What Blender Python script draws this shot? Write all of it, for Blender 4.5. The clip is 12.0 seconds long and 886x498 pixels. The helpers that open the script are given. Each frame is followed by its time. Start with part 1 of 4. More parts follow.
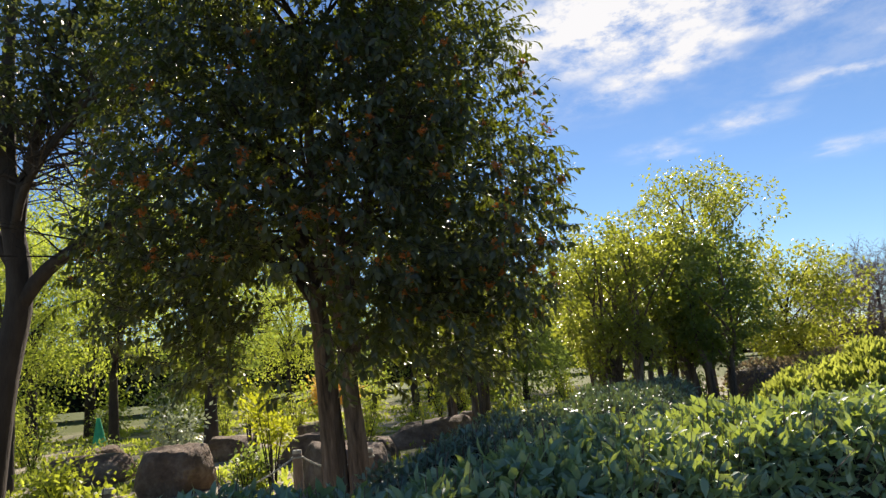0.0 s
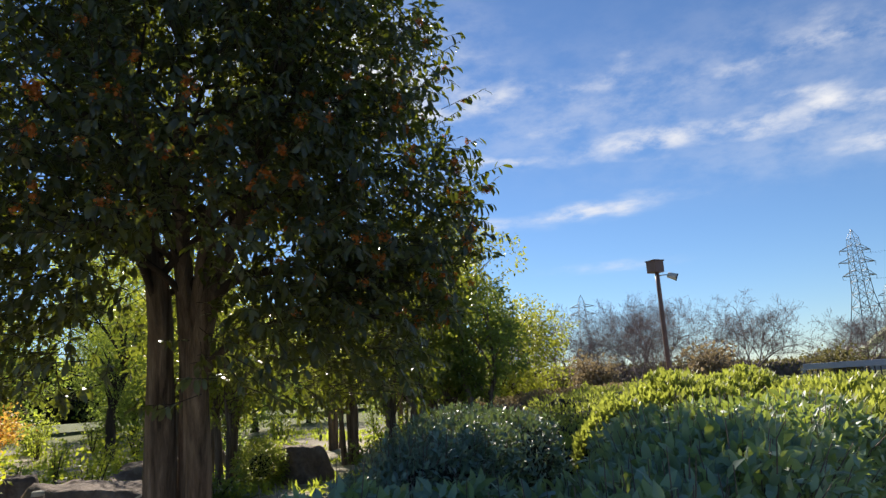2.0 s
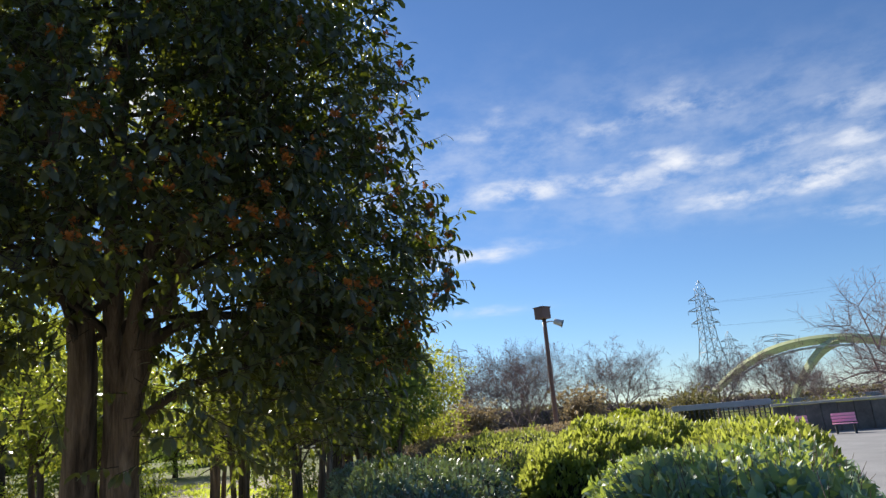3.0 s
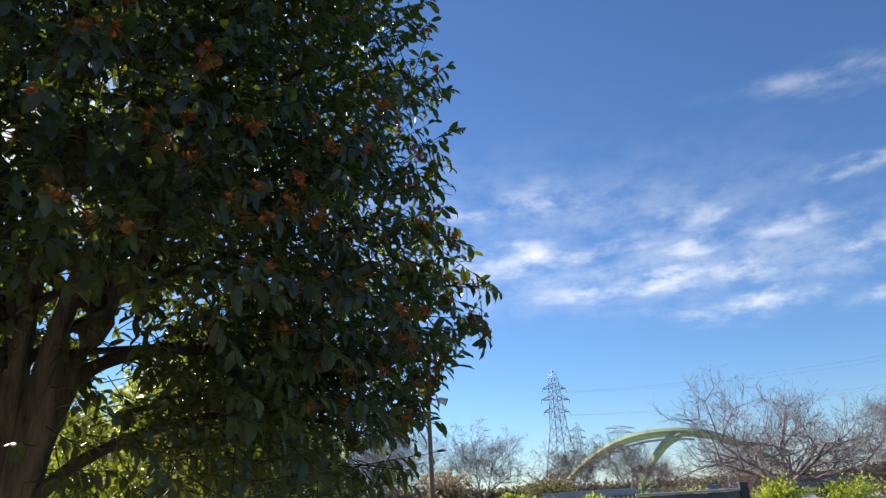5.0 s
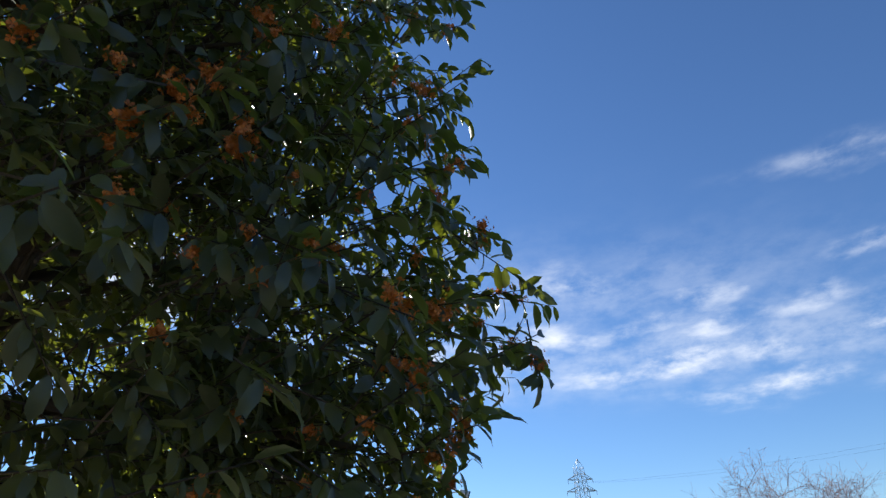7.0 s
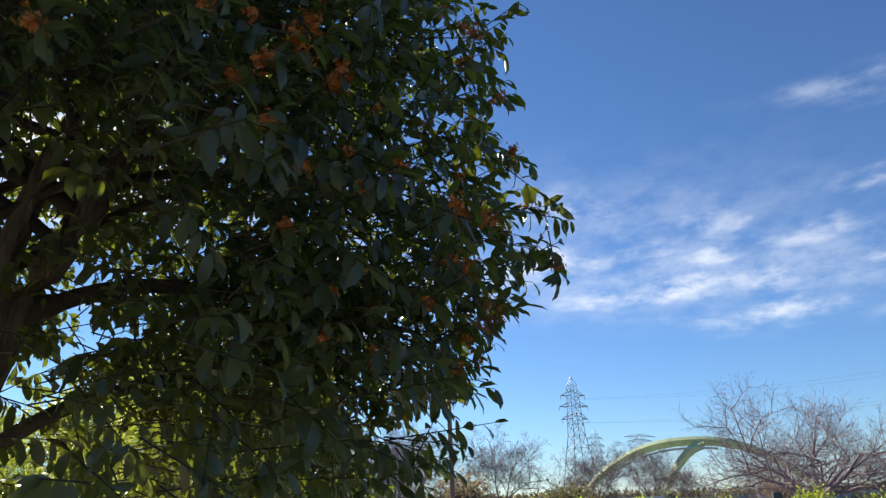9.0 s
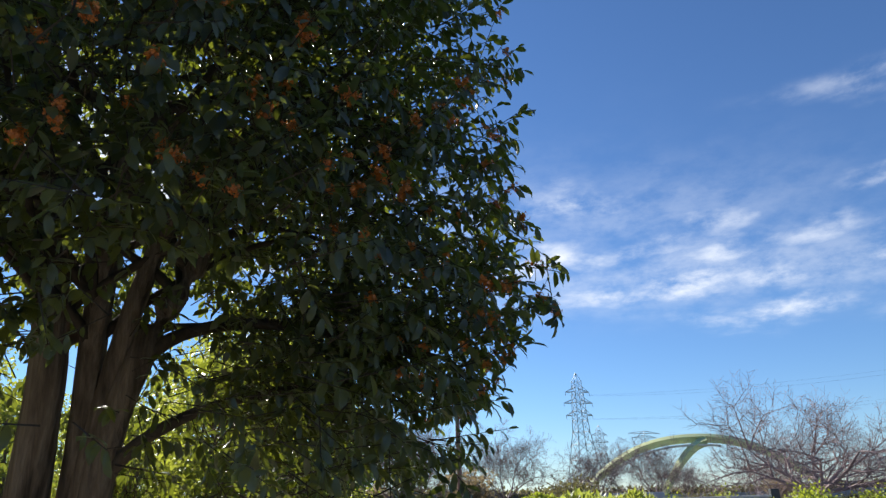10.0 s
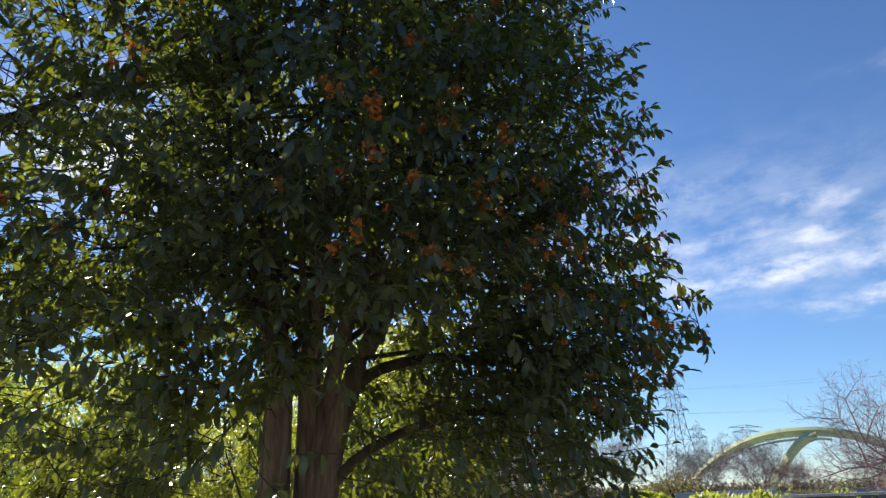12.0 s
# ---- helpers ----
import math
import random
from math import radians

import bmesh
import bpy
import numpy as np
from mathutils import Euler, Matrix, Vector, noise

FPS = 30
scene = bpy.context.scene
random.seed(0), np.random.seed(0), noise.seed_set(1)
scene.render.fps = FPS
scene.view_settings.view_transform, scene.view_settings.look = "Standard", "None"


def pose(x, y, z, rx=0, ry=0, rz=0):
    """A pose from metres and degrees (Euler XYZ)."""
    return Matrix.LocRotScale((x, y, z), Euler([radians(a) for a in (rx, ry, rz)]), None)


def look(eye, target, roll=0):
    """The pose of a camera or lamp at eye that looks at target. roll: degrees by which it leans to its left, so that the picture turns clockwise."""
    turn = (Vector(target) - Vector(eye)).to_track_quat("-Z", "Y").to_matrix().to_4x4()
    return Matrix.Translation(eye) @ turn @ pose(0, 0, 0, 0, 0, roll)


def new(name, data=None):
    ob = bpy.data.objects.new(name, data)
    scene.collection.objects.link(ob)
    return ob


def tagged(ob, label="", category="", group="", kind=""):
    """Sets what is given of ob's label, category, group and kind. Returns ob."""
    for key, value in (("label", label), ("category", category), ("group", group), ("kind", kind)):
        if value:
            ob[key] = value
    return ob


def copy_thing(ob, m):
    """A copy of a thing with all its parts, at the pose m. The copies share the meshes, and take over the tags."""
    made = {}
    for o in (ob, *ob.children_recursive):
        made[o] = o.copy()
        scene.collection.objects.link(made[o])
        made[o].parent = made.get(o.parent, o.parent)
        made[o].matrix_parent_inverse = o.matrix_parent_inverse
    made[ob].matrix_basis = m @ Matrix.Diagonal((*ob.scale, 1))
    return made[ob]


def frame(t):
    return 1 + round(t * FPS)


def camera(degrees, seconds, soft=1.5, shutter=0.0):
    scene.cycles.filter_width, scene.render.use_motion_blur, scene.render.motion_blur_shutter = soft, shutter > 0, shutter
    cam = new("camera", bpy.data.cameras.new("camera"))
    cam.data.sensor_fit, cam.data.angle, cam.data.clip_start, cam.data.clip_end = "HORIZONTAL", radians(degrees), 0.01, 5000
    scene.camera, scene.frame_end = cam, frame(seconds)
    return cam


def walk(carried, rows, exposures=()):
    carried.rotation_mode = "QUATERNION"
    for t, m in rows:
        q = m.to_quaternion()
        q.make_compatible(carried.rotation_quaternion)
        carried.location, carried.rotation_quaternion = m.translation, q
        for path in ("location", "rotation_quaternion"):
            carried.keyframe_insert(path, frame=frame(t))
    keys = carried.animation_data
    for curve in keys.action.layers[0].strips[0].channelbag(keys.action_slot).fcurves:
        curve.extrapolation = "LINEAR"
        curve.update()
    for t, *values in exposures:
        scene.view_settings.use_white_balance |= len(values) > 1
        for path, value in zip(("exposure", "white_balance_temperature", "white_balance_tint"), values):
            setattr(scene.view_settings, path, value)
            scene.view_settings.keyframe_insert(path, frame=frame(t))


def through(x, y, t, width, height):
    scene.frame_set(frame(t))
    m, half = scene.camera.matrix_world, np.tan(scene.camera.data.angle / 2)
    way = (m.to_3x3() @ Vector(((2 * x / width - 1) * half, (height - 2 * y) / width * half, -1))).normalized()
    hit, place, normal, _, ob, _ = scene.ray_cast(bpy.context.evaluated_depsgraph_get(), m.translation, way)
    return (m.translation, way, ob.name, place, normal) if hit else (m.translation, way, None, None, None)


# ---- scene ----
cam = camera(67.17, 12.0, soft=1.4)
# t, x, y, z, yaw, pitch, roll
PATH = [
    (0.0, 0.000, -0.000, 1.550, -0.00, 10.00, 5.03),
    (0.5, -0.446, 0.142, 1.512, -6.86, 10.11, 4.33),
    (1.0, -0.876, 0.340, 1.489, -14.35, 10.24, 3.60),
    (1.5, -1.251, 0.537, 1.459, -21.48, 10.61, 3.48),
    (2.0, -1.536, 0.762, 1.428, -27.70, 11.76, 3.53),
    (2.5, -1.817, 0.953, 1.458, -33.65, 13.11, 3.99),
    (3.0, -1.986, 1.177, 1.505, -38.40, 14.77, 4.66),
    (3.5, -2.035, 1.528, 1.519, -42.11, 16.60, 5.06),
    (5.5, -2.190, 2.383, 1.527, -52.58, 21.06, 2.74),
    (6.0, -2.227, 2.418, 1.513, -53.79, 21.14, 2.30),
    (6.1, -2.234, 2.425, 1.510, -54.03, 21.16, 2.21),
    (6.4, -1.536, 2.852, 1.637, -51.80, 25.51, 3.00),
    (6.5, -1.361, 2.958, 1.668, -51.24, 26.60, 3.20),
    (7.0, -1.213, 3.068, 1.659, -49.05, 28.07, 4.25),
    (7.5, -1.217, 3.083, 1.611, -48.37, 25.89, 3.94),
    (9.3, -1.796, 2.819, 1.451, -49.74, 20.86, 2.15),
    (9.5, -1.963, 2.691, 1.437, -49.66, 21.03, 2.15),
    (10.0, -2.291, 2.468, 1.432, -49.29, 20.64, 1.82),
    (10.5, -2.584, 2.296, 1.424, -48.00, 20.35, 2.11),
    (11.0, -2.680, 2.280, 1.433, -45.78, 20.14, 2.65),
    (11.5, -2.924, 2.387, 1.475, -43.67, 19.92, 2.42),
    (12.0, -3.069, 2.354, 1.481, -41.84, 20.78, 2.19),
]
walk(cam, [(t, pose(x, y, z, 90 + pitch, roll, yaw)) for t, x, y, z, yaw, pitch, roll in PATH],
     exposures=[(0.0, 0.92, 6900, 12.5), (1.0, 0.86, 6850, 12), (2.0, 0.82, 6650, 11.5), (3.0, 0.88, 6420, 11), (6.0, 1.02, 6150, 10.5), (10.0, 1.0, 6170, 10.5), (12.0, 1.12, 6400, 11.5)])

# ---- world, sun ----
SUN_AZ, SUN_EL = 9.9, 30.4      # degrees clockwise from +y, above the horizon
world = bpy.data.worlds.new("sky")
scene.world = world
world.use_nodes = True
wt = world.node_tree
wt.nodes.clear()


def wn(kind, **props):
    n = wt.nodes.new(kind)
    if "operation" in props:
        n.operation = props["operation"]
    if "use_clamp" in props:
        n.use_clamp = props["use_clamp"]
    return n


def wmath(op, a, b=0.0, clamp=False):
    n = wn("ShaderNodeMath", operation=op, use_clamp=clamp)
    for i, val in enumerate((a, b)):
        if isinstance(val, (int, float)):
            n.inputs[i].default_value = val
        else:
            wt.links.new(val, n.inputs[i])
    return n.outputs[0]


sky = wn("ShaderNodeTexSky")
sky.sky_type, sky.sun_disc = "NISHITA", False
sky.sun_elevation, sky.sun_rotation = radians(SUN_EL), radians(SUN_AZ)
sky.air_density, sky.dust_density, sky.ozone_density = 1.0, 0.02, 5.0
coord = wn("ShaderNodeTexCoord")
sep = wn("ShaderNodeSeparateXYZ")
wt.links.new(coord.outputs["Generated"], sep.inputs[0])
sz = wmath("MAXIMUM", sep.outputs[2], 0.03)
flat = wn("ShaderNodeCombineXYZ")
wt.links.new(wmath("DIVIDE", sep.outputs[0], sz), flat.inputs[0])
wt.links.new(wmath("DIVIDE", sep.outputs[1], sz), flat.inputs[1])
# cirrus on a high flat layer, streak by streak: centre, half length, half width, turn in degrees, weight
# the second entry (.62, 1.92) is no cirrus: it paints white sun glare
SUNWARD = [(.9, 2.19, .30, .15, -66, 1.4), (.62, 1.92, .26, .3, -48, 1.9), (1.21, 1.88, .15, .11, -55, .85), (1.65, 2.45, .17, .09, -25, .85),
           (1.48, 2.93, .13, .12, -36, .8), (1.22, 3.33, .1, .11, -51, .7), (2.31, 3.52, .07, .13, -30, .5), (1.7, 2.08, .1, .08, 21, .45),
           (2.67, 3.05, .32, .14, -61, .9), (2.15, 2.01, .25, .14, -46, .95), (2.45, 1.67, .22, .16, -53, .75), (1.9, 1.35, .11, .08, -48, .6),
           (1.53, 1.62, .14, .08, -83, .55), (4.22, 4.59, .3, .22, -35, .4), (1.75, 1.75, .6, .35, -60, .3)]
EASTWARD = [(2.02, 1.11, .13, .13, -64, .7), (2.53, 1.4, .1, .19, -84, 1.0), (2.61, 1.57, .1, .11, -43, .6), (2.68, 1.12, .24, .09, -79, .5),
            (3.24, 1.55, .22, .17, -67, .8), (3.35, 1.17, .22, .2, -70, 1.0), (2.95, .89, .12, .15, -64, .8), (2.6, .76, .15, .09, -18, .55),
            (3.48, .79, .14, .23, -97, .75), (4.26, .9, .17, .26, -53, 1.0), (4.31, 1.31, .3, .11, -10, .5), (3.02, .46, .12, .14, -80, .6),
            (2.56, .06, .16, .08, -88, .5), (3.53, .21, .2, .2, -74, .7), (4.71, .16, .2, .22, -72, .8), (1.88, .09, .15, .05, -64, .35)]
VEIL = [(3.2, 1.1, .85, .5, -62, .42), (3.6, .4, .8, .5, -80, .36), (2.3, .95, .5, .3, -60, .22)]
warp = wn("ShaderNodeTexNoise")
warp.inputs["Scale"].default_value, warp.inputs["Detail"].default_value = 4.5, 5
wt.links.new(flat.outputs[0], warp.inputs["Vector"])
bent = wn("ShaderNodeVectorMath", operation="MULTIPLY_ADD")
bent.inputs[1].default_value, bent.inputs[2].default_value = (.44, .44, 0), (-.22, -.22, 0)
wt.links.new(warp.outputs["Color"], bent.inputs[0])
moved = wn("ShaderNodeVectorMath", operation="ADD")
wt.links.new(flat.outputs[0], moved.inputs[0])
wt.links.new(bent.outputs[0], moved.inputs[1])
cover = None
for cx, cy, lx, ly, turn, wgt in SUNWARD + EASTWARD + VEIL:
    m = wn("ShaderNodeMapping")
    m.vector_type = "TEXTURE"
    m.inputs["Location"].default_value = (cx, cy, 0)
    m.inputs["Rotation"].default_value = (0, 0, radians(turn))
    m.inputs["Scale"].default_value = (lx * 1.3, ly * 1.15, 1)
    wt.links.new(moved.outputs[0], m.inputs[0])
    ln = wn("ShaderNodeVectorMath", operation="LENGTH")
    wt.links.new(m.outputs[0], ln.inputs[0])
    g = wmath("MULTIPLY", wmath("POWER", 2.4, wmath("MULTIPLY", wmath("POWER", ln.outputs["Value"], 2.0), -1.0)), wgt)
    cover = g if cover is None else wmath("MAXIMUM", cover, g)
streak = wn("ShaderNodeMapping")
streak.inputs["Scale"].default_value = (1, 1, 2.1)
wt.links.new(coord.outputs["Generated"], streak.inputs[0])
wisp = wn("ShaderNodeTexNoise")
wisp.inputs["Scale"].default_value, wisp.inputs["Detail"].default_value, wisp.inputs["Roughness"].default_value = 15, 8, .62
wt.links.new(streak.outputs[0], wisp.inputs["Vector"])
ramp = wn("ShaderNodeMapRange")
ramp.interpolation_type = "SMOOTHSTEP"
ramp.inputs["From Min"].default_value, ramp.inputs["From Max"].default_value = .28, .70
wt.links.new(wisp.outputs[0], ramp.inputs[0])
dens = wmath("MULTIPLY", wmath("MULTIPLY", cover, 1.05), ramp.outputs[0], clamp=True)
skyc = wn("ShaderNodeVectorMath", operation="MULTIPLY")
skyc.inputs[1].default_value = (0.0535, 0.0600, 0.0672)
wt.links.new(sky.outputs[0], skyc.inputs[0])
mixc = wn("ShaderNodeMix")
mixc.data_type = "RGBA"
mixc.inputs[7].default_value = (.49, .507, .535, 1)
wt.links.new(dens, mixc.inputs[0])
wt.links.new(skyc.outputs[0], mixc.inputs[6])
bg = wn("ShaderNodeBackground")
wt.links.new(mixc.outputs[2], bg.inputs[0])
wt.links.new(bg.outputs[0], wn("ShaderNodeOutputWorld").inputs[0])

sun_data = bpy.data.lights.new("sun", "SUN")
sun_data.energy, sun_data.angle, sun_data.color = 5.0, radians(0.55), (1.0, 0.93, 0.82)
sun = new("sun", sun_data)
sa, se = radians(SUN_AZ), radians(SUN_EL)
sun.matrix_world = look((40 * math.sin(sa), 40 * math.cos(sa), 40), (40 * math.sin(sa) - math.sin(sa) * math.cos(se), 40 * math.cos(sa) - math.cos(sa) * math.cos(se), 40 - math.sin(se)))


# ---- materials ----
class Nodes:
    """A small writer of node materials."""

    def __init__(self, name):
        self.mat = bpy.data.materials.new(name)
        self.mat.use_nodes = True
        self.t = self.mat.node_tree
        self.t.nodes.clear()
        self.out = self.t.nodes.new("ShaderNodeOutputMaterial")

    def n(self, kind, inputs=None, **props):
        node = self.t.nodes.new(kind)
        if "operation" in props:
            node.operation = props["operation"]
        if "data_type" in props:
            node.data_type, node.blend_type = props["data_type"], props["blend_type"]
        for k, val in (inputs or {}).items():
            if hasattr(val, "links"):
                self.t.links.new(val, node.inputs[k])
            else:
                node.inputs[k].default_value = val
        return node

    def noise(self, scale, detail=4, rough=.55, stretch=None):
        c = self.n("ShaderNodeTexCoord").outputs["Object"]
        if stretch:
            c = self.n("ShaderNodeMapping", {"Vector": c, "Scale": stretch}).outputs[0]
        return self.n("ShaderNodeTexNoise", {"Vector": c, "Scale": scale, "Detail": detail, "Roughness": rough}).outputs[0]

    def ramp(self, fac, stops):
        r = self.n("ShaderNodeValToRGB", {"Fac": fac})
        while len(r.color_ramp.elements) < len(stops):
            r.color_ramp.elements.new(.5)
        for e, (p, c) in zip(r.color_ramp.elements, stops):
            e.position, e.color = p, (*c, 1)
        return r.outputs[0]

    def mixed(self, fac, a, b, how="MIX"):
        return self.n("ShaderNodeMix", {0: fac, 6: a, 7: b}, data_type="RGBA", blend_type=how).outputs[2]

    def done(self, shader):
        self.t.links.new(shader, self.out.inputs[0])
        return self.mat


def leaf_mat(name, dark, light, through, share, rough=.38, odd=None, spec=.65):
    """Leaf: glossy skin over a sheet that lets light through; each leaf a little different."""
    w = Nodes(name)
    isl = w.n("ShaderNodeNewGeometry").outputs["Random Per Island"]
    obr = w.n("ShaderNodeObjectInfo").outputs["Random"]
    r = w.n("ShaderNodeMath", {0: w.n("ShaderNodeMath", {0: isl, 1: obr}, operation="ADD").outputs[0]}, operation="FRACT").outputs[0]
    big = w.noise(1.1, 3)
    f = w.n("ShaderNodeMath", {0: w.n("ShaderNodeMath", {0: r, 1: .65}, operation="MULTIPLY").outputs[0], 1: w.n("ShaderNodeMath", {0: big, 1: .45}, operation="MULTIPLY").outputs[0]}, operation="ADD").outputs[0]
    stops = [(.12, dark), (.9, light)] + ([(.975, odd)] if odd else [])
    col = w.ramp(f, stops)
    tcol = w.mixed(f, (*[c * .75 for c in through], 1), (*through, 1))
    p = w.n("ShaderNodeBsdfPrincipled", {"Base Color": col, "Roughness": rough, "Specular IOR Level": spec})
    b = w.n("ShaderNodeBump", {"Strength": .25, "Distance": .004, "Height": w.noise(60, 2)})
    w.t.links.new(b.outputs[0], p.inputs["Normal"])
    tr = w.n("ShaderNodeBsdfTranslucent", {"Color": tcol})
    return w.done(w.n("ShaderNodeMixShader", {0: share, 1: p.outputs[0], 2: tr.outputs[0]}).outputs[0])


def rough_mat(name, stops, scale, rough=.85, bump=.4, bscale=None, stretch=None, spec=.3, metal=0.0, dist=.02):
    """Two-scale mottled surface with relief."""
    w = Nodes(name)
    a = w.noise(scale, 6, .6, stretch)
    fine = w.noise(bscale or scale * 7, 5, .6, stretch)
    f = w.n("ShaderNodeMath", {0: w.n("ShaderNodeMath", {0: a, 1: .7}, operation="MULTIPLY").outputs[0], 1: w.n("ShaderNodeMath", {0: fine, 1: .3}, operation="MULTIPLY").outputs[0]}, operation="ADD").outputs[0]
    p = w.n("ShaderNodeBsdfPrincipled", {"Base Color": w.ramp(f, stops), "Roughness": rough, "Specular IOR Level": spec, "Metallic": metal})
    b = w.n("ShaderNodeBump", {"Strength": bump, "Distance": dist, "Height": fine})
    w.t.links.new(b.outputs[0], p.inputs["Normal"])
    return w.done(p.outputs[0])


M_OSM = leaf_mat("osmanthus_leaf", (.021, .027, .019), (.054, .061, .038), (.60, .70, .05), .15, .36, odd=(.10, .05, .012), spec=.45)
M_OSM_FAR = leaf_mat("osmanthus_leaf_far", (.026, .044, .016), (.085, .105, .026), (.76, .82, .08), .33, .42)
M_OLIVE_TREE = leaf_mat("olive_tree_leaf", (.045, .070, .016), (.12, .15, .03), (.68, .72, .07), .40, .5)
# bluish, raised base colour carries the sky's sheen on these leaves
M_HEDGE = leaf_mat("hedge_leaf", (.10, .175, .14), (.24, .335, .23), (.62, .74, .08), .26, .48, spec=.6)
# hedge leaf darkened and less translucent in place of shade cast by trees
M_HEDGE_SHADE = leaf_mat("painted_shade_hedge_leaf", (.065, .118, .10), (.17, .245, .175), (.36, .46, .08), .14, .48, spec=.7)
# sunlit version of the hedge leaf: backlight put into a yellower colour
M_HEDGE_SUN = leaf_mat("sunlit_leaf", (.075, .105, .020), (.20, .225, .045), (.62, .68, .10), .42, .5)
M_WOOD_LEAF = leaf_mat("wood_leaf", (.05, .085, .014), (.15, .19, .028), (.70, .80, .09), .48, .62)
M_WOOD_LEAF_B = leaf_mat("dark_wood_leaf", (.028, .055, .02), (.085, .12, .032), (.45, .58, .09), .42, .6)
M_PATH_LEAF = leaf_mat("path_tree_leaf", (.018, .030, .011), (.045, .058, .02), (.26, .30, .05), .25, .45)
M_OLIVE = leaf_mat("olive_scrub_leaf", (.055, .055, .026), (.13, .12, .05), (.34, .30, .09), .3, .6)
M_YELLOW = leaf_mat("yellow_leaf", (.18, .21, .015), (.33, .35, .03), (.72, .74, .04), .45, .6)
M_ORANGE = leaf_mat("maple_leaf", (.56, .30, .05), (.78, .46, .09), (.95, .62, .12), .5, .6)
M_LIME = leaf_mat("lime_leaf", (.10, .15, .012), (.22, .26, .02), (.60, .66, .05), .45, .55)
M_PALE = leaf_mat("pale_leaf", (.18, .22, .14), (.38, .42, .30), (.50, .55, .30), .3, .45)
M_BROWN = leaf_mat("brown_leaf", (.13, .095, .06), (.27, .20, .125), (.48, .36, .18), .35, .7)
M_FLOWER = leaf_mat("orange_flower", (.42, .11, .014), (.60, .18, .022), (.66, .24, .03), .25, .6)
M_BARK = rough_mat("grey_brown_bark", [(.34, (.042, .031, .024)), (.5, (.155, .115, .086)), (.68, (.31, .24, .185))], 13, .9, 1.0, 40, (1, 1, .09), .2, dist=.035)
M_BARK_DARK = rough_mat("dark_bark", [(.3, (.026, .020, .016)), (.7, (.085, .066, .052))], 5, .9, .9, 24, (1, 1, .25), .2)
M_TWIG = rough_mat("twig_bark", [(.3, (.09, .065, .05)), (.7, (.20, .15, .12))], 8, .85, .2)
M_BARE = rough_mat("cherry_bark", [(.3, (.16, .115, .108)), (.7, (.32, .235, .225))], 3, .85, .3)
# near-black filling: the shade inside the foliage, put into the colour
M_SHADE_CORE = rough_mat("hedge_shade_core", [(.3, (.010, .014, .007)), (.7, (.028, .030, .014))], 14, 1, .8)
M_ROCK = rough_mat("garden_rock", [(.3, (.065, .043, .030)), (.5, (.165, .112, .078)), (.72, (.36, .275, .205))], 2.5, .9, .9, 14, dist=.06)
M_POST = rough_mat("weathered_log", [(.3, (.16, .11, .075)), (.7, (.34, .26, .19))], 9, .85, .7, 40, (1, 1, .2))
M_ROPE = rough_mat("pale_rope", [(.3, (.42, .38, .30)), (.7, (.66, .62, .52))], 60, .9, .8)
M_LAMP = rough_mat("brown_lamp_paint", [(.3, (.13, .07, .056)), (.7, (.19, .11, .088))], 6, .5, .1, spec=.5)
M_FLOOD = rough_mat("grey_floodlight_metal", [(.3, (.42, .42, .43)), (.7, (.6, .6, .6))], 8, .4, .1, spec=.5)
M_STEEL = rough_mat("galvanised_steel", [(.3, (.34, .35, .37)), (.7, (.46, .47, .49))], 2, .6, .1, metal=.3)
M_ARCH = rough_mat("pale_green_bridge_paint", [(.3, (.52, .56, .26)), (.7, (.64, .67, .36))], .4, .55, .1, 6)
# cream stands for sunlight along the arch's edge
M_ARCH_LIT = rough_mat("sunlit_bridge_edge", [(.3, (.62, .60, .48)), (.7, (.8, .78, .66))], .6, .55, .1, 6)
M_WALL = rough_mat("dark_stone_wall", [(.3, (.075, .068, .06)), (.5, (.14, .126, .112)), (.72, (.22, .20, .18))], 1.2, .9, .6, 9)
M_DECK = rough_mat("blue_grey_metal", [(.3, (.25, .28, .34)), (.7, (.38, .41, .46))], 1.0, .6, .15)
M_PINK = rough_mat("pink_plastic", [(.3, (.90, .34, .50)), (.7, (.94, .44, .58))], 5, .5, .1, spec=.4)
M_DARK = rough_mat("dark_metal", [(.3, (.03, .03, .03)), (.7, (.06, .06, .06))], 6, .5, .2)
M_ASPHALT = rough_mat("grey_paving", [(.3, (.20, .20, .20)), (.7, (.30, .295, .29))], .8, .9, .4, 40)
M_KERB = rough_mat("concrete_kerb", [(.3, (.34, .33, .31)), (.7, (.5, .49, .46))], 2, .9, .4, 30)
M_GREEN_NET = rough_mat("green_plastic", [(.3, (.02, .30, .16)), (.7, (.04, .42, .24))], 6, .5, .2)


def ground_mat():
    w = Nodes("garden_ground")
    big, mid, fine = w.noise(.10, 5), w.noise(.7, 5), w.noise(22, 6)
    soil = w.ramp(fine, [(.3, (.26, .215, .155)), (.7, (.52, .45, .35))])
    grass = w.ramp(fine, [(.3, (.055, .075, .016)), (.7, (.15, .16, .04))])
    f = w.n("ShaderNodeMapRange", {0: w.n("ShaderNodeMath", {0: big, 1: mid}, operation="ADD").outputs[0], 1: .98, 2: 1.14}).outputs[0]
    spot = w.n("ShaderNodeVectorMath", {0: w.n("ShaderNodeTexCoord").outputs["Object"], 1: (-3.0, 13.0, 0)}, operation="DISTANCE").outputs["Value"]
    away = w.n("ShaderNodeMapRange", {0: spot, 1: 14.0, 2: 26.0}).outputs[0]
    f = w.n("ShaderNodeMath", {0: f, 1: away}, operation="MAXIMUM").outputs[0]
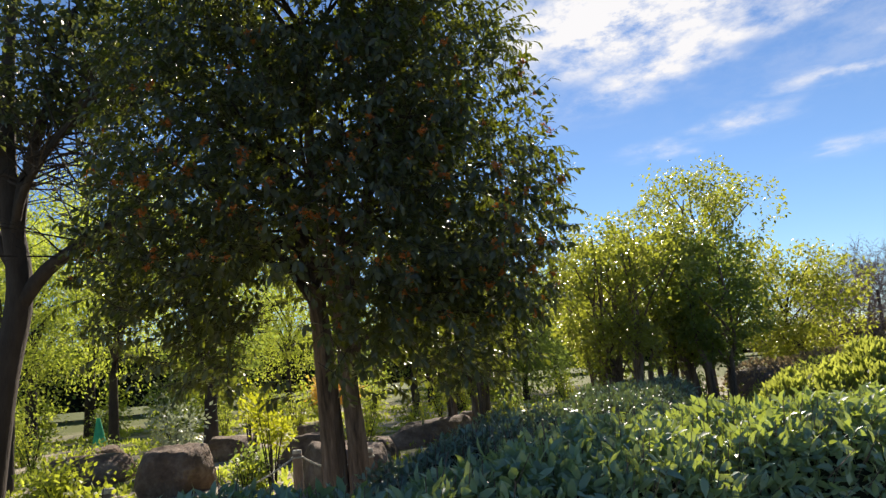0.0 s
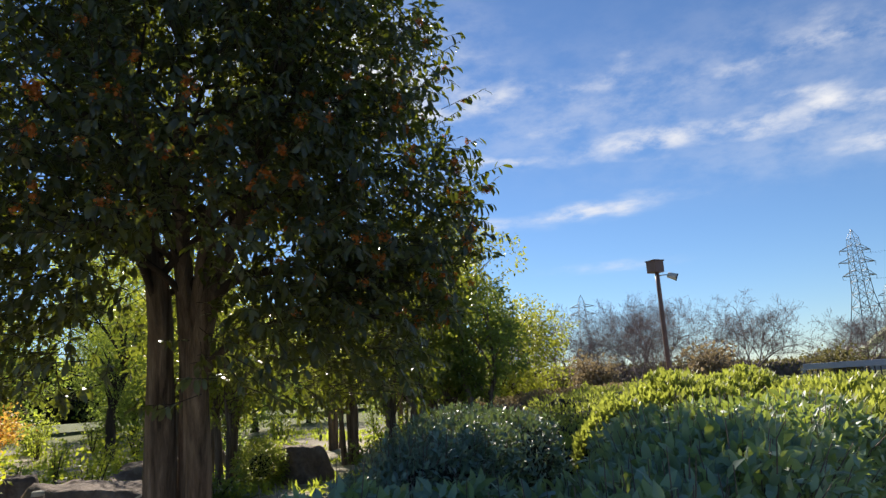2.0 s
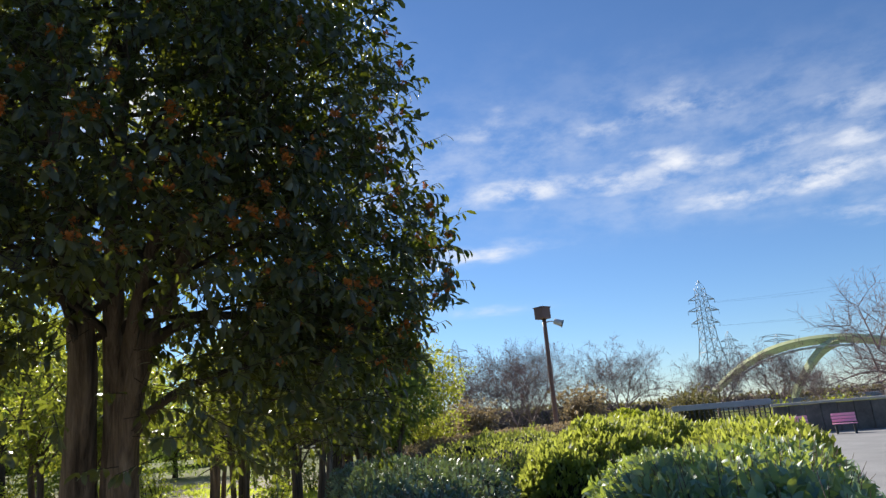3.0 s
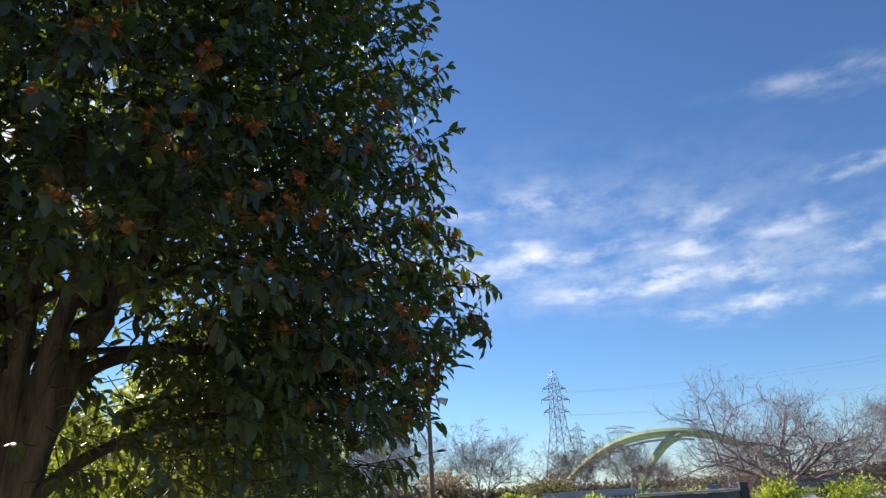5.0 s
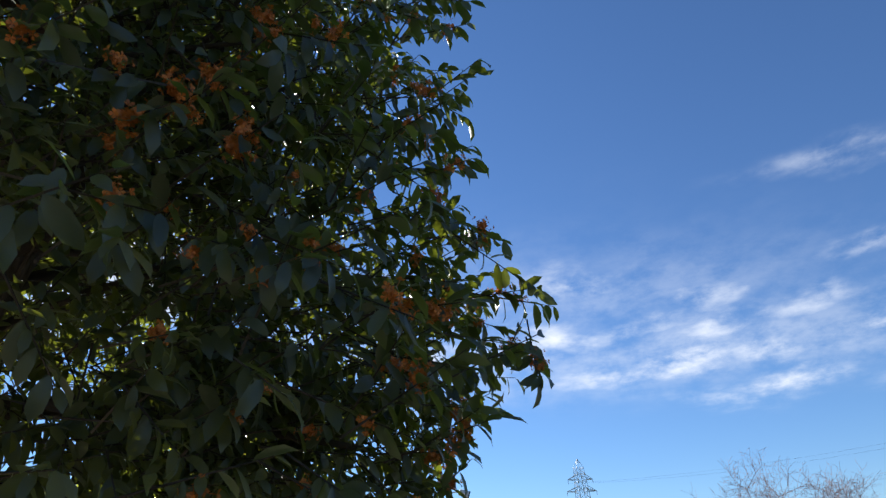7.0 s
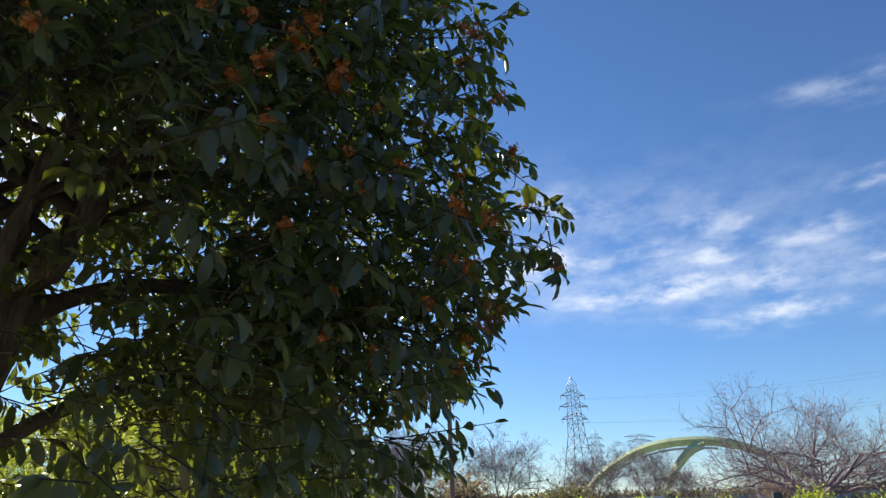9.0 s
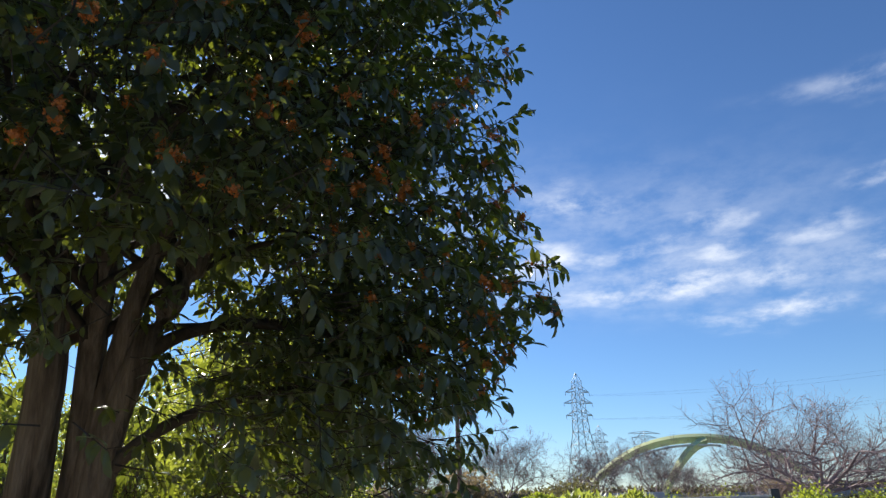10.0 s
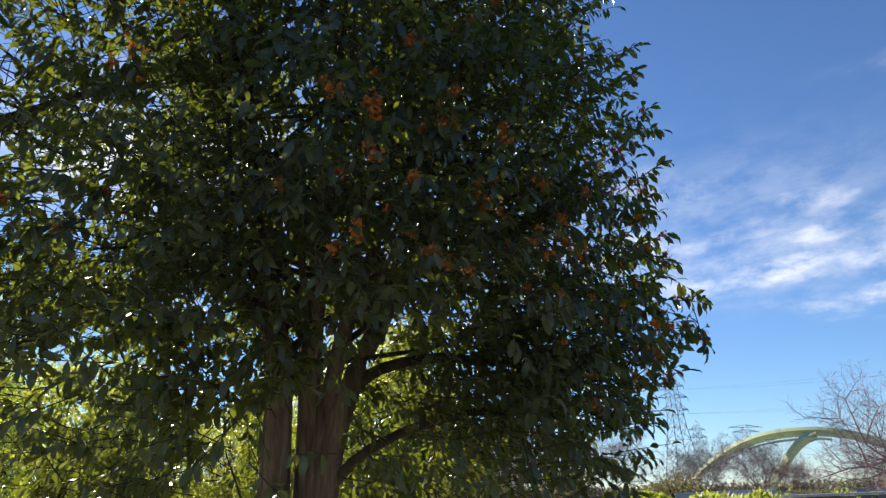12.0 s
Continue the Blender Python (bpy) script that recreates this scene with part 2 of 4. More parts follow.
    p = w.n("ShaderNodeBsdfPrincipled", {"Base Color": w.mixed(f, soil, grass), "Roughness": .95, "Specular IOR Level": .15})
    b = w.n("ShaderNodeBump", {"Strength": .8, "Distance": .03, "Height": fine})
    w.t.links.new(b.outputs[0], p.inputs["Normal"])
    return w.done(p.outputs[0])


M_GROUND = ground_mat()

# ---- builders ----
RNG = np.random.default_rng(7)


def fast_mesh(name, verts, tris, mat, smooth=False):
    """A triangle mesh from two arrays."""
    me = bpy.data.meshes.new(name)
    verts, tris = np.asarray(verts, np.float32), np.asarray(tris, np.int32)
    me.vertices.add(len(verts))
    me.vertices.foreach_set("co", verts.ravel())
    me.loops.add(tris.size)
    me.loops.foreach_set("vertex_index", tris.ravel())
    me.polygons.add(len(tris))
    me.polygons.foreach_set("loop_start", np.arange(0, tris.size, 3, dtype=np.int32))
    me.polygons.foreach_set("use_smooth", np.full(len(tris), smooth))
    me.materials.append(mat)
    me.update(calc_edges=True)
    me.validate()
    return me


def child(name, me, parent, label="", kind=""):
    ob = new(name, me)
    ob.parent = parent
    return tagged(ob, label=label, kind=kind)


def thing(name, at, label, category, group="", kind=""):
    ob = new(name)
    ob.empty_display_size = .2
    ob.location = at
    return tagged(ob, label, category, group, kind)


def part(name, bm, material, parent, label="", smooth=False):
    me = bpy.data.meshes.new(name)
    bm.to_mesh(me)
    bm.free()
    me.materials.append(material)
    if smooth:
        me.polygons.foreach_set("use_smooth", [True] * len(me.polygons))
    return child(name, me, parent, label)


def block(size, bevel=.01, m=None):
    """A bmesh box with worn edges."""
    bm = bmesh.new()
    bmesh.ops.create_cube(bm, size=1)
    bmesh.ops.scale(bm, vec=size, verts=bm.verts)
    if bevel:
        bmesh.ops.bevel(bm, geom=list(bm.edges), offset=bevel, segments=2, affect="EDGES", profile=.6)
    if m is not None:
        bmesh.ops.transform(bm, matrix=m, verts=bm.verts)
    return bm


def unit(a):
    return a / np.maximum(np.linalg.norm(a, axis=-1, keepdims=True), 1e-9)


# a lance-shaped leaf, folded along its rib and drooping; and a plain far leaf
LEAF_V = np.array([(0, 0, 0), (.3, .19, .015), (.3, 0, -.02), (.3, -.19, .015), (.68, .175, -.09), (.68, 0, -.125), (.68, -.175, -.09), (.97, 0, -.33)])
LEAF_F = np.array([(0, 2, 1), (0, 3, 2), (1, 2, 5), (1, 5, 4), (2, 3, 6), (2, 6, 5), (4, 5, 7), (5, 6, 7)])
def fine_leaf():
    v, f = [(0, 0, 0)], []
    for x, w, z in ((.16, .12, 0), (.42, .195, -.03), (.76, .178, -.12)):
        v += [(x, w, z + .02), (x, 0, z - .02), (x, -w, z + .02)]
    v.append((.98, 0, -.30))
    f += [(0, 2, 1), (0, 3, 2)]
    for k in (1, 4):
        f += [(k, k + 1, k + 4), (k, k + 4, k + 3), (k + 1, k + 2, k + 5), (k + 1, k + 5, k + 4)]
    f += [(7, 8, 10), (8, 9, 10)]
    return np.array(v), np.array(f)


FINE_V, FINE_F = fine_leaf()
FAR_V = np.array([(0, 0, 0), (.45, .24, .03), (.45, -.24, .03), (1, 0, -.12)])
FAR_F = np.array([(0, 2, 1), (1, 2, 3)])


def leaf_frames(d, n):
    d = unit(d)
    s = unit(np.cross(n, d))
    return np.stack([d, s, np.cross(d, s)], -1)


def leaf_mesh(name, pos, d, n, size, mat, far=False, wide=1.0, fine=False):
    V, F = (FAR_V, FAR_F) if far else (FINE_V, FINE_F) if fine else (LEAF_V, LEAF_F)
    fr = leaf_frames(d, n)
    v = np.einsum("nij,kj->nki", fr, V * np.array([1, wide, 1])) * size[:, None, None] + pos[:, None, :]
    f = F[None] + (np.arange(len(pos)) * len(V))[:, None, None]
    return fast_mesh(name, v.reshape(-1, 3), f.reshape(-1, 3), mat, smooth=not far)


def near_leaves(parent, pos, d, n, size, mat, near, count=300, wide=1.0):
    """The leaves nearest to a place become parts of their own on three shared meshes. Returns which ones are left."""
    order = np.argsort(np.linalg.norm(pos - np.array(near), axis=1))[:count]
    shared = []
    for k in range(3):
        V = FINE_V * np.array([1, wide * (.92 + .1 * k), .8 + .35 * k])
        shared.append(fast_mesh("leaf", V, FINE_F, mat, True))
    fr = leaf_frames(d, n)
    base = np.array(parent.location)
    for i in order:
        ob = new("leaf", shared[i % 3])
        ob.parent = parent
        ob.matrix_local = Matrix.Translation(pos[i] - base) @ Matrix([list(r) for r in fr[i]]).to_4x4() @ Matrix.Scale(float(size[i]), 4)
    rest = np.ones(len(pos), bool)
    rest[order] = False
    return rest


def tube(points, radii, sides=8, bumps=0.0):
    """Vertices and triangles of a tapering round limb along a smooth line."""
    P = np.array(points, float)
    t = np.linspace(0, len(P) - 1, (len(P) - 1) * 4 + 1)
    i = np.clip(t.astype(int), 0, len(P) - 2)
    u = (t - i)[:, None]
    p0, p1, p2, p3 = P[np.clip(i - 1, 0, None)], P[i], P[i + 1], P[np.clip(i + 2, None, len(P) - 1)]
    C = .5 * (2 * p1 + (p2 - p0) * u + (2 * p0 - 5 * p1 + 4 * p2 - p3) * u ** 2 + (3 * p1 - p0 - 3 * p2 + p3) * u ** 3)
    r = np.interp(t, range(len(P)), radii)
    T = unit(np.gradient(C, axis=0))
    a = unit(np.cross(T, np.where(np.abs(T[:, 2:3]) > .9, np.array([[1., 0, 0]]), np.array([[0., 0, 1]]))))
    b = np.cross(T, a)
    ang = np.linspace(0, 2 * np.pi, sides, endpoint=False)
    rr = r[:, None] * (1 + bumps * np.sin(3 * ang + 1.3 * t[:, None]) + bumps * .6 * np.sin(5 * ang - .7 * t[:, None]) + bumps * .45 * np.sin(9 * ang + .9 * t[:, None] + 2 * np.sin(1.7 * t[:, None])))
    v = C[:, None] + rr[..., None] * (np.cos(ang)[None, :, None] * a[:, None] + np.sin(ang)[None, :, None] * b[:, None])
    n, f = len(C), []
    for k in range(n - 1):
        for j in range(sides):
            q = (k * sides + j, k * sides + (j + 1) % sides, (k + 1) * sides + (j + 1) % sides, (k + 1) * sides + j)
            f += [(q[0], q[1], q[2]), (q[0], q[2], q[3])]
    v = np.concatenate([v.reshape(-1, 3), C[-1:]])
    f += [((n - 1) * sides + j, (n - 1) * sides + (j + 1) % sides, n * sides) for j in range(sides)]
    return v, np.array(f)


def joined(pieces):
    vs, fs, k = [], [], 0
    for v, f in pieces:
        vs.append(v), fs.append(f + k)
        k += len(v)
    return np.concatenate(vs), np.concatenate(fs)


def sticks(p0, p1, r0, r1, sides=3):
    """Many straight tapering twigs at once."""
    p0, p1, r0, r1 = (np.asarray(q, float) for q in (p0, p1, r0, r1))
    d = unit(p1 - p0)
    a = unit(np.cross(d, np.where(np.abs(d[:, 2:3]) > .9, np.array([[1., 0, 0]]), np.array([[0., 0, 1]]))))
    b = np.cross(d, a)
    ang = np.linspace(0, 2 * np.pi, sides, endpoint=False)
    ring = np.cos(ang)[None, :, None] * a[:, None] + np.sin(ang)[None, :, None] * b[:, None]
    v = np.concatenate([p0[:, None] + ring * r0[:, None, None], p1[:, None] + ring * r1[:, None, None]], 1)
    f = []
    for j in range(sides):
        k = (j + 1) % sides
        f += [(j, k, sides + k), (j, sides + k, sides + j)]
    f = np.array(f)[None] + (np.arange(len(p0)) * 2 * sides)[:, None, None]
    return v.reshape(-1, 3), f.reshape(-1, 3)


def wave(p, scale, seed=0.0):
    """Smooth noise in about -1..1 for an array of places."""
    q = np.asarray(p) * scale + seed
    return (np.sin(q[:, 0] * 1.7 + 1.3 * np.sin(q[:, 1] * 1.1 + seed)) + np.sin(q[:, 1] * 2.1 + 1.1 * np.sin(q[:, 2] * 1.3)) + np.sin(q[:, 2] * 1.9 + 1.2 * np.sin(q[:, 0] * 1.5))) / 3


def spread(n, k=3):
    return RNG.normal(size=(n, k))

# ---- ground ----
def ground_height(x, y):
    """Nearly level park; a low rise carries the garden behind the rope."""
    return .05 * np.sin(x * .21 + 1) * np.sin(y * .17) * np.clip((y - 6) / 6, 0, 1)


def build_ground():
    xs = np.concatenate([[-4000, -600, -150], np.linspace(-45, 75, 121), [160, 600, 4000]])
    ys = np.concatenate([[-4000, -600, -120, -40], np.linspace(-12, 70, 83), [160, 600, 4000]])
    X, Y = np.meshgrid(xs, ys)
    Z = ground_height(X, Y) + .012 * np.sin(X * 3.1 + Y * 1.7) * np.cos(Y * 2.7)
    nx = len(xs)
    f = []
    for j in range(len(ys) - 1):
        for i in range(nx - 1):
            a = j * nx + i
            f += [(a, a + 1, a + nx + 1), (a, a + nx + 1, a + nx)]
    me = fast_mesh("ground", np.stack([X.ravel(), Y.ravel(), Z.ravel()], 1), f, M_GROUND, True)
    tagged(new("ground", me), "sandy garden soil with patches of short grass", "ground", kind="structure")


build_ground()


def slab(name, outline, z0, z1, mat, label, category):
    bm = bmesh.new()
    low = [bm.verts.new((x, y, z0)) for x, y in outline]
    top = [bm.verts.new((x, y, z1)) for x, y in outline]
    bm.faces.new(top)
    for i in range(len(outline)):
        j = (i + 1) % len(outline)
        bm.faces.new((low[i], low[j], top[j], top[i]))
    me = bpy.data.meshes.new(name)
    bm.to_mesh(me)
    bm.free()
    me.materials.append(mat)
    return tagged(new(name, me), label, category, kind="structure")


slab("pavement", [(6.5, -10), (60, -10), (60, 16.5), (40, 17.0), (24, 15.2), (13.5, 10.5), (8.0, 6.5)], -.1, .10, M_ASPHALT, "grey paved square beside the hedge", "pavement")


# ---- the flowering tree beside the path ----
TREE = np.array([-.9, 5.75, 0.0])
PROFILE_Z = [1.1, 1.5, 1.8, 2.3, 3.0, 3.75, 4.3, 4.85, 5.4, 5.8]
PROFILE_R = [1.2, 1.55, 1.8, 1.98, 1.96, 1.88, 1.80, 1.64, 1.15, .3]


def crown_radius(phi, z):
    r = np.interp(z, PROFILE_Z, PROFILE_R)
    front = np.exp(-((np.angle(np.exp(1j * (phi - radians(-98))))) / .45) ** 2)
    spur = np.exp(-((np.angle(np.exp(1j * (phi - radians(-50))))) / .22) ** 2 - ((z - 2.35) / .3) ** 2)
    q = np.stack([np.cos(phi) * 2.2, np.sin(phi) * 2.2, z], -1)
    left = np.exp(-((np.angle(np.exp(1j * (phi - radians(178))))) / .7) ** 2) * np.clip((z - 2.2) / .6, 0, 1)
    return r * (1 - .10 * front - .08 * left) * (1 + .07 * wave(q, 1.6, 2.0) + .045 * wave(q, 4.2, 5.0)) + .16 * spur


def crown_floor(phi):
    """The lower rim: hanging low towards the square, higher over the path."""
    front = np.exp(-(np.angle(np.exp(1j * (phi - radians(-118)))) / .62) ** 2)
    left = np.exp(-(np.angle(np.exp(1j * (phi - radians(175)))) / .5) ** 2)
    return 1.38 + .72 * front + .38 * left


def flower_mesh():
    """A tuft of small four-petalled flowers round a twig."""
    v, f = [np.zeros(3)], []
    r = np.random.default_rng(3)
    for k in range(16):
        c = r.normal(size=3) * np.array([.0095, .0095, .0085])
        n = unit(c + r.normal(size=3) * .004)
        a = unit(np.cross(n, r.normal(size=3)))
        b = np.cross(n, a)
        i = len(v)
        v += [c + a * .0008, c - a * .0008]
        f += [(0, i, i + 1)]
        for q in range(4):
            t = q * np.pi / 2
            d, s = np.cos(t) * a + np.sin(t) * b, -np.sin(t) * a + np.cos(t) * b
            i = len(v)
            v += [c, c + .006 * d + .0042 * s + .001 * n, c + .0092 * d + .003 * n, c + .006 * d - .0042 * s + .001 * n]
            f += [(i, i + 1, i + 2), (i, i + 2, i + 3)]
    return fast_mesh("flower_tuft", np.array(v), f, M_FLOWER)


def build_flowering_tree():
    tree = thing("flowering_tree", TREE, "dense dark evergreen tree with clusters of small orange flowers", "tree")
    # stems
    stems = [([(-1.03, 6.26, -.1), (-1.03, 6.24, .22), (-1.03, 6.17, 1.0), (-1.05, 6.07, 1.7), (-1.10, 6.0, 2.3), (-1.30, 6.0, 3.4), (-1.5, 6.1, 4.8)], [.17, .122, .104, .090, .076, .052, .015]),
             ([(-.84, 6.28, -.1), (-.835, 6.26, .22), (-.82, 6.18, 1.0), (-.86, 6.04, 1.7), (-.93, 5.90, 2.4), (-1.0, 5.68, 3.2), (-.98, 5.5, 4.9)], [.14, .098, .082, .066, .06, .05, .015]),
             ([(-.80, 6.10, -.1), (-.795, 6.08, .22), (-.79, 5.99, .95), (-.82, 5.85, 1.7), (-.74, 5.68, 2.25), (-.58, 5.52, 2.75), (-.32, 5.35, 3.9), (-.2, 5.3, 4.6)], [.135, .095, .082, .070, .060, .05, .033, .012]),
             ([(-.83, 6.19, -.1), (-.82, 6.17, .22), (-.805, 6.08, .95), (-.84, 5.94, 1.7), (-.80, 5.68, 2.6), (-.65, 5.2, 3.6)], [.13, .09, .077, .06, .044, .012])]
    for pts, rad in stems:
        v, f = tube(pts, rad, 32, .10)
        child("trunk", fast_mesh("trunk", v - TREE, f, M_BARK, True), tree)
    # main limbs
    limbs = [([(-.77, 5.74, 2.12), (-.66, 5.56, 2.24), (-.46, 5.26, 2.28), (-.12, 4.97, 2.22), (.3, 4.62, 2.1)], [.046, .036, .028, .02, .008]),
             ([(-.81, 5.88, 1.58), (-.71, 5.66, 1.76), (-.5, 5.42, 1.90), (-.15, 5.17, 1.98), (.3, 4.95, 1.92)], [.042, .032, .025, .018, .008])]
    for k in range(70):
        pts, rad = stems[RNG.integers(0, 3)]
        t = RNG.uniform(.6, .97)
        p = np.array([np.interp(t * (len(pts) - 1), range(len(pts)), [q[i] for q in pts]) for i in range(3)])
        phi = RNG.uniform(-np.pi, np.pi)
        z = min(p[2] + RNG.uniform(-.1, 1.2), 5.4)
        z = max(z, float(crown_floor(np.array(phi))) + .35)
        r = float(crown_radius(np.array([phi]), np.array([z]))[0]) * RNG.uniform(.65, .88)
        e = np.array([TREE[0] + r * np.cos(phi), TREE[1] + r * np.sin(phi), z])
        mid = p * .5 + e * .5 + np.array([0, 0, .18]) + spread(1)[0] * .09
        limbs.append(([p, p * .75 + mid * .25 + np.array([0, 0, .06]), mid, e], [.032, .026, .016, .005]))
    for pts, rad in limbs[:2]:
        v, f = tube(pts, rad, 8, .06)
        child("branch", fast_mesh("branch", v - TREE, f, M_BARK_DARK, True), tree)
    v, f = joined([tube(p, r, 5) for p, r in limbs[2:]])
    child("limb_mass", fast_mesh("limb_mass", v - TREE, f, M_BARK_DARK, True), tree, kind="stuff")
    # leafy twigs in the outer shell
    n = 16200
    phi = RNG.uniform(-np.pi, np.pi, n)
    z = RNG.uniform(1.1, 5.75, n)
    depth = RNG.uniform(0, 1, n) ** 1.3 * np.where(z > 2.7, .70, .56)
    R = crown_radius(phi, z)
    low = crown_floor(phi)
    r = R * (1 - depth) * np.where(z < low + .5, RNG.uniform(.75, 1.0, n), 1)
    P = np.stack([TREE[0] + r * np.cos(phi), TREE[1] + r * np.sin(phi), z], 1)
    keep = (z > low + RNG.uniform(-.15, .35, n)) & (RNG.uniform(0, 2.15, n) < R) & (wave(P, 3.1, 9.0) + .35 * wave(P, 7.0, 1.0) > -.48 + .42 * np.clip(np.cos(phi - radians(125)), 0, 1))
    # the sunny back and the path side are thinly leaved low down
    thin = (z < 2.6) & (np.cos(phi - radians(92)) > .22)
    keep &= ~thin | (RNG.uniform(0, 1, n) < .30)
    keep &= RNG.uniform(0, 1, n) < np.interp(z, [1.4, 2.0, 2.4], [.42, .58, 1.0])
    # airy outer sprays towards the square
    airy = (np.cos(phi - radians(-35)) > .45) & (depth < .3) & (z < 4.4)
    keep &= RNG.uniform(0, 1, n) < np.where(airy, .70, .92)
    keep &= (np.hypot(P[:, 0] + .93, P[:, 1] - 5.9) > np.interp(z, [1.6, 2.1, 2.5], [.75, .62, .4])) | (z > 2.5)
    # an open pocket beside the stems where the sky shows
    axis = unit(np.array([.46, .86, .22]))
    rel = P - np.array([-.70, 5.45, 2.32])
    off = rel - (rel @ axis)[:, None] * axis
    keep &= (np.linalg.norm(off * np.array([1, 1, 1.25]), axis=1) > .27) | (rel @ axis < -1.1)
    P, phi, z = P[keep], phi[keep], z[keep]
    # low hanging sprays on the side of the square
    m = 280
    ph2, z2 = radians(-35) + RNG.normal(0, .55, m), RNG.uniform(1.42, 2.3, m)
    r2 = crown_radius(ph2, z2) * RNG.uniform(.55, 1.0, m)
    P2 = np.stack([TREE[0] + r2 * np.cos(ph2), TREE[1] + r2 * np.sin(ph2), z2], 1)
    ok2 = wave(P2, 3.6, 3.0) > -.35
    P, phi, z = np.concatenate([P, P2[ok2]]), np.concatenate([phi, ph2[ok2]]), np.concatenate([z, z2[ok2]])
    # loose drooping sprays over the garden path
    m = 330
    ph2, z2 = radians(186) + RNG.normal(0, .42, m), RNG.uniform(1.5, 2.75, m)
    r2 = np.interp(z2, [1.4, 2.0, 2.7], [1.25, 1.75, 1.8]) * RNG.uniform(.5, 1.0, m)
    P2 = np.stack([TREE[0] + r2 * np.cos(ph2), TREE[1] + r2 * np.sin(ph2), z2], 1)
    ok2 = (wave(P2, 3.3, 6.0) > -.08) & (np.hypot(P2[:, 0] + 1.0, P2[:, 1] - 6.0) > .55)
    P, phi, z = np.concatenate([P, P2[ok2]]), np.concatenate([phi, ph2[ok2]]), np.concatenate([z, z2[ok2]])
    # tufts along the outer half of the two low limbs
    for pts, rad in limbs[:2]:
        m = 75
        t = RNG.uniform(1.0, 4.0, m)
        P2 = np.stack([np.interp(t, range(5), [q[i] for q in pts]) for i in range(3)], 1) + spread(m) * np.array([.17, .17, .12])
        P, phi, z = np.concatenate([P, P2]), np.concatenate([phi, np.arctan2(P2[:, 1] - TREE[1], P2[:, 0] - TREE[0])]), np.concatenate([z, P2[:, 2]])
    # denser clumps that close the wider gaps
    g = np.random.default_rng(41)
    for c, spread_c, m in (((-.42, 5.15, 2.1), (.30, .22, .16), 70), ((-1.72, 5.35, 2.1), (.26, .30, .16), 60), ((.10, 4.75, 2.75), (.38, .35, .45), 170), ((-.3, 4.9, 3.6), (.5, .45, .5), 200)):
        rel = g.normal(size=(m, 3))
        P2 = np.array(c) + rel / np.maximum(np.linalg.norm(rel, axis=1, keepdims=True), 1) * 1.25 * np.array(spread_c)
        rel = P2 - np.array([-.70, 5.45, 2.32])
        P2 = P2[np.linalg.norm(rel - (rel @ axis)[:, None] * axis, axis=1) > .25]
        P, phi, z = np.concatenate([P, P2]), np.concatenate([phi, np.arctan2(P2[:, 1] - TREE[1], P2[:, 0] - TREE[0])]), np.concatenate([z, P2[:, 2]])
    # the rim draws in under its widest spur
    rim = (np.cos(phi - radians(-50)) < .7) | (np.hypot(P[:, 0] - TREE[0], P[:, 1] - TREE[1]) < np.interp(z, [1.4, 1.8, 2.0, 2.15], [1.5, 1.74, 1.9, 9]))
    rim &= (np.cos(phi - radians(-50)) < .2) | (np.hypot(P[:, 0] - TREE[0], P[:, 1] - TREE[1]) < crown_radius(phi, z))
    P, phi, z = P[rim], phi[rim], z[rim]
    n = len(P)
    out = np.stack([np.cos(phi), np.sin(phi), np.zeros(n)], 1)
    tdir = unit(out * .8 + np.array([0, 0, .28]) * np.clip((z[:, None] - 2) * .6, -.9, 1.2) + spread(n) * .42)
    tlen = RNG.uniform(.14, .27, n)
    k = 9
    pos, dirs, nor, size = [], [], [], []
    side0 = unit(np.cross(tdir, spread(n)))
    side1 = np.cross(tdir, side0)
    for j in range(k):
        t = (j + .7) / k if j < k - 1 else 1.0
        ang = (j // 2) * 1.571 + (j % 2) * 3.1416 + RNG.normal(0, .35, n)
        s = np.cos(ang)[:, None] * side0 + np.sin(ang)[:, None] * side1
        fwd = .5 if j < k - 2 else .9
        d = unit(tdir * fwd + s * .75 + np.array([0, 0, -.62]) + spread(n) * .24)
        nn = unit(np.array([0, 0, .9]) + out * .35 + spread(n) * .45)
        pos.append(P + tdir * (tlen * t)[:, None])
        dirs.append(d), nor.append(nn), size.append(RNG.uniform(.050, .094, n) * (1.0 if j < k - 2 else .9))
    pos, dirs, nor, size = np.concatenate(pos), np.concatenate(dirs), np.concatenate(nor), np.concatenate(size)
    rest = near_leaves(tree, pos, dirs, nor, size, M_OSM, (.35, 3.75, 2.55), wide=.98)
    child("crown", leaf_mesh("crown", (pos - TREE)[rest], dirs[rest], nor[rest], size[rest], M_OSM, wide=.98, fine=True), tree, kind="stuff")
    v, f = sticks(P - tdir * .10 - TREE, P + tdir * tlen[:, None] - TREE, np.full(n, .0034), np.full(n, .0014))
    child("twig_mass", fast_mesh("twig_mass", v, f, M_BARK_DARK), tree, kind="stuff")
    # flowers
    fm = flower_mesh()
    spots = [(.15, 4.22, 2.82), (-.48, 3.83, 3.02), (-.14, 4.06, 2.14), (-.68, 4.26, 2.16), (-1.5, 4.22, 2.51), (-.46, 4.36, 3.14), (-.75, 4.39, 2.65),
             (-.88, 3.92, 2.77), (-1.49, 4.11, 2.89), (-1.91, 4.11, 2.93), (-2.11, 4.14, 2.13), (-.21, 4.41, 1.95), (-.62, 4.21, 2.56), (.15, 5.18, 2.48)]
    tufts = []
    for p in spots:
        p = np.array(p)
        p[:2] += unit(p - TREE)[:2] * .10
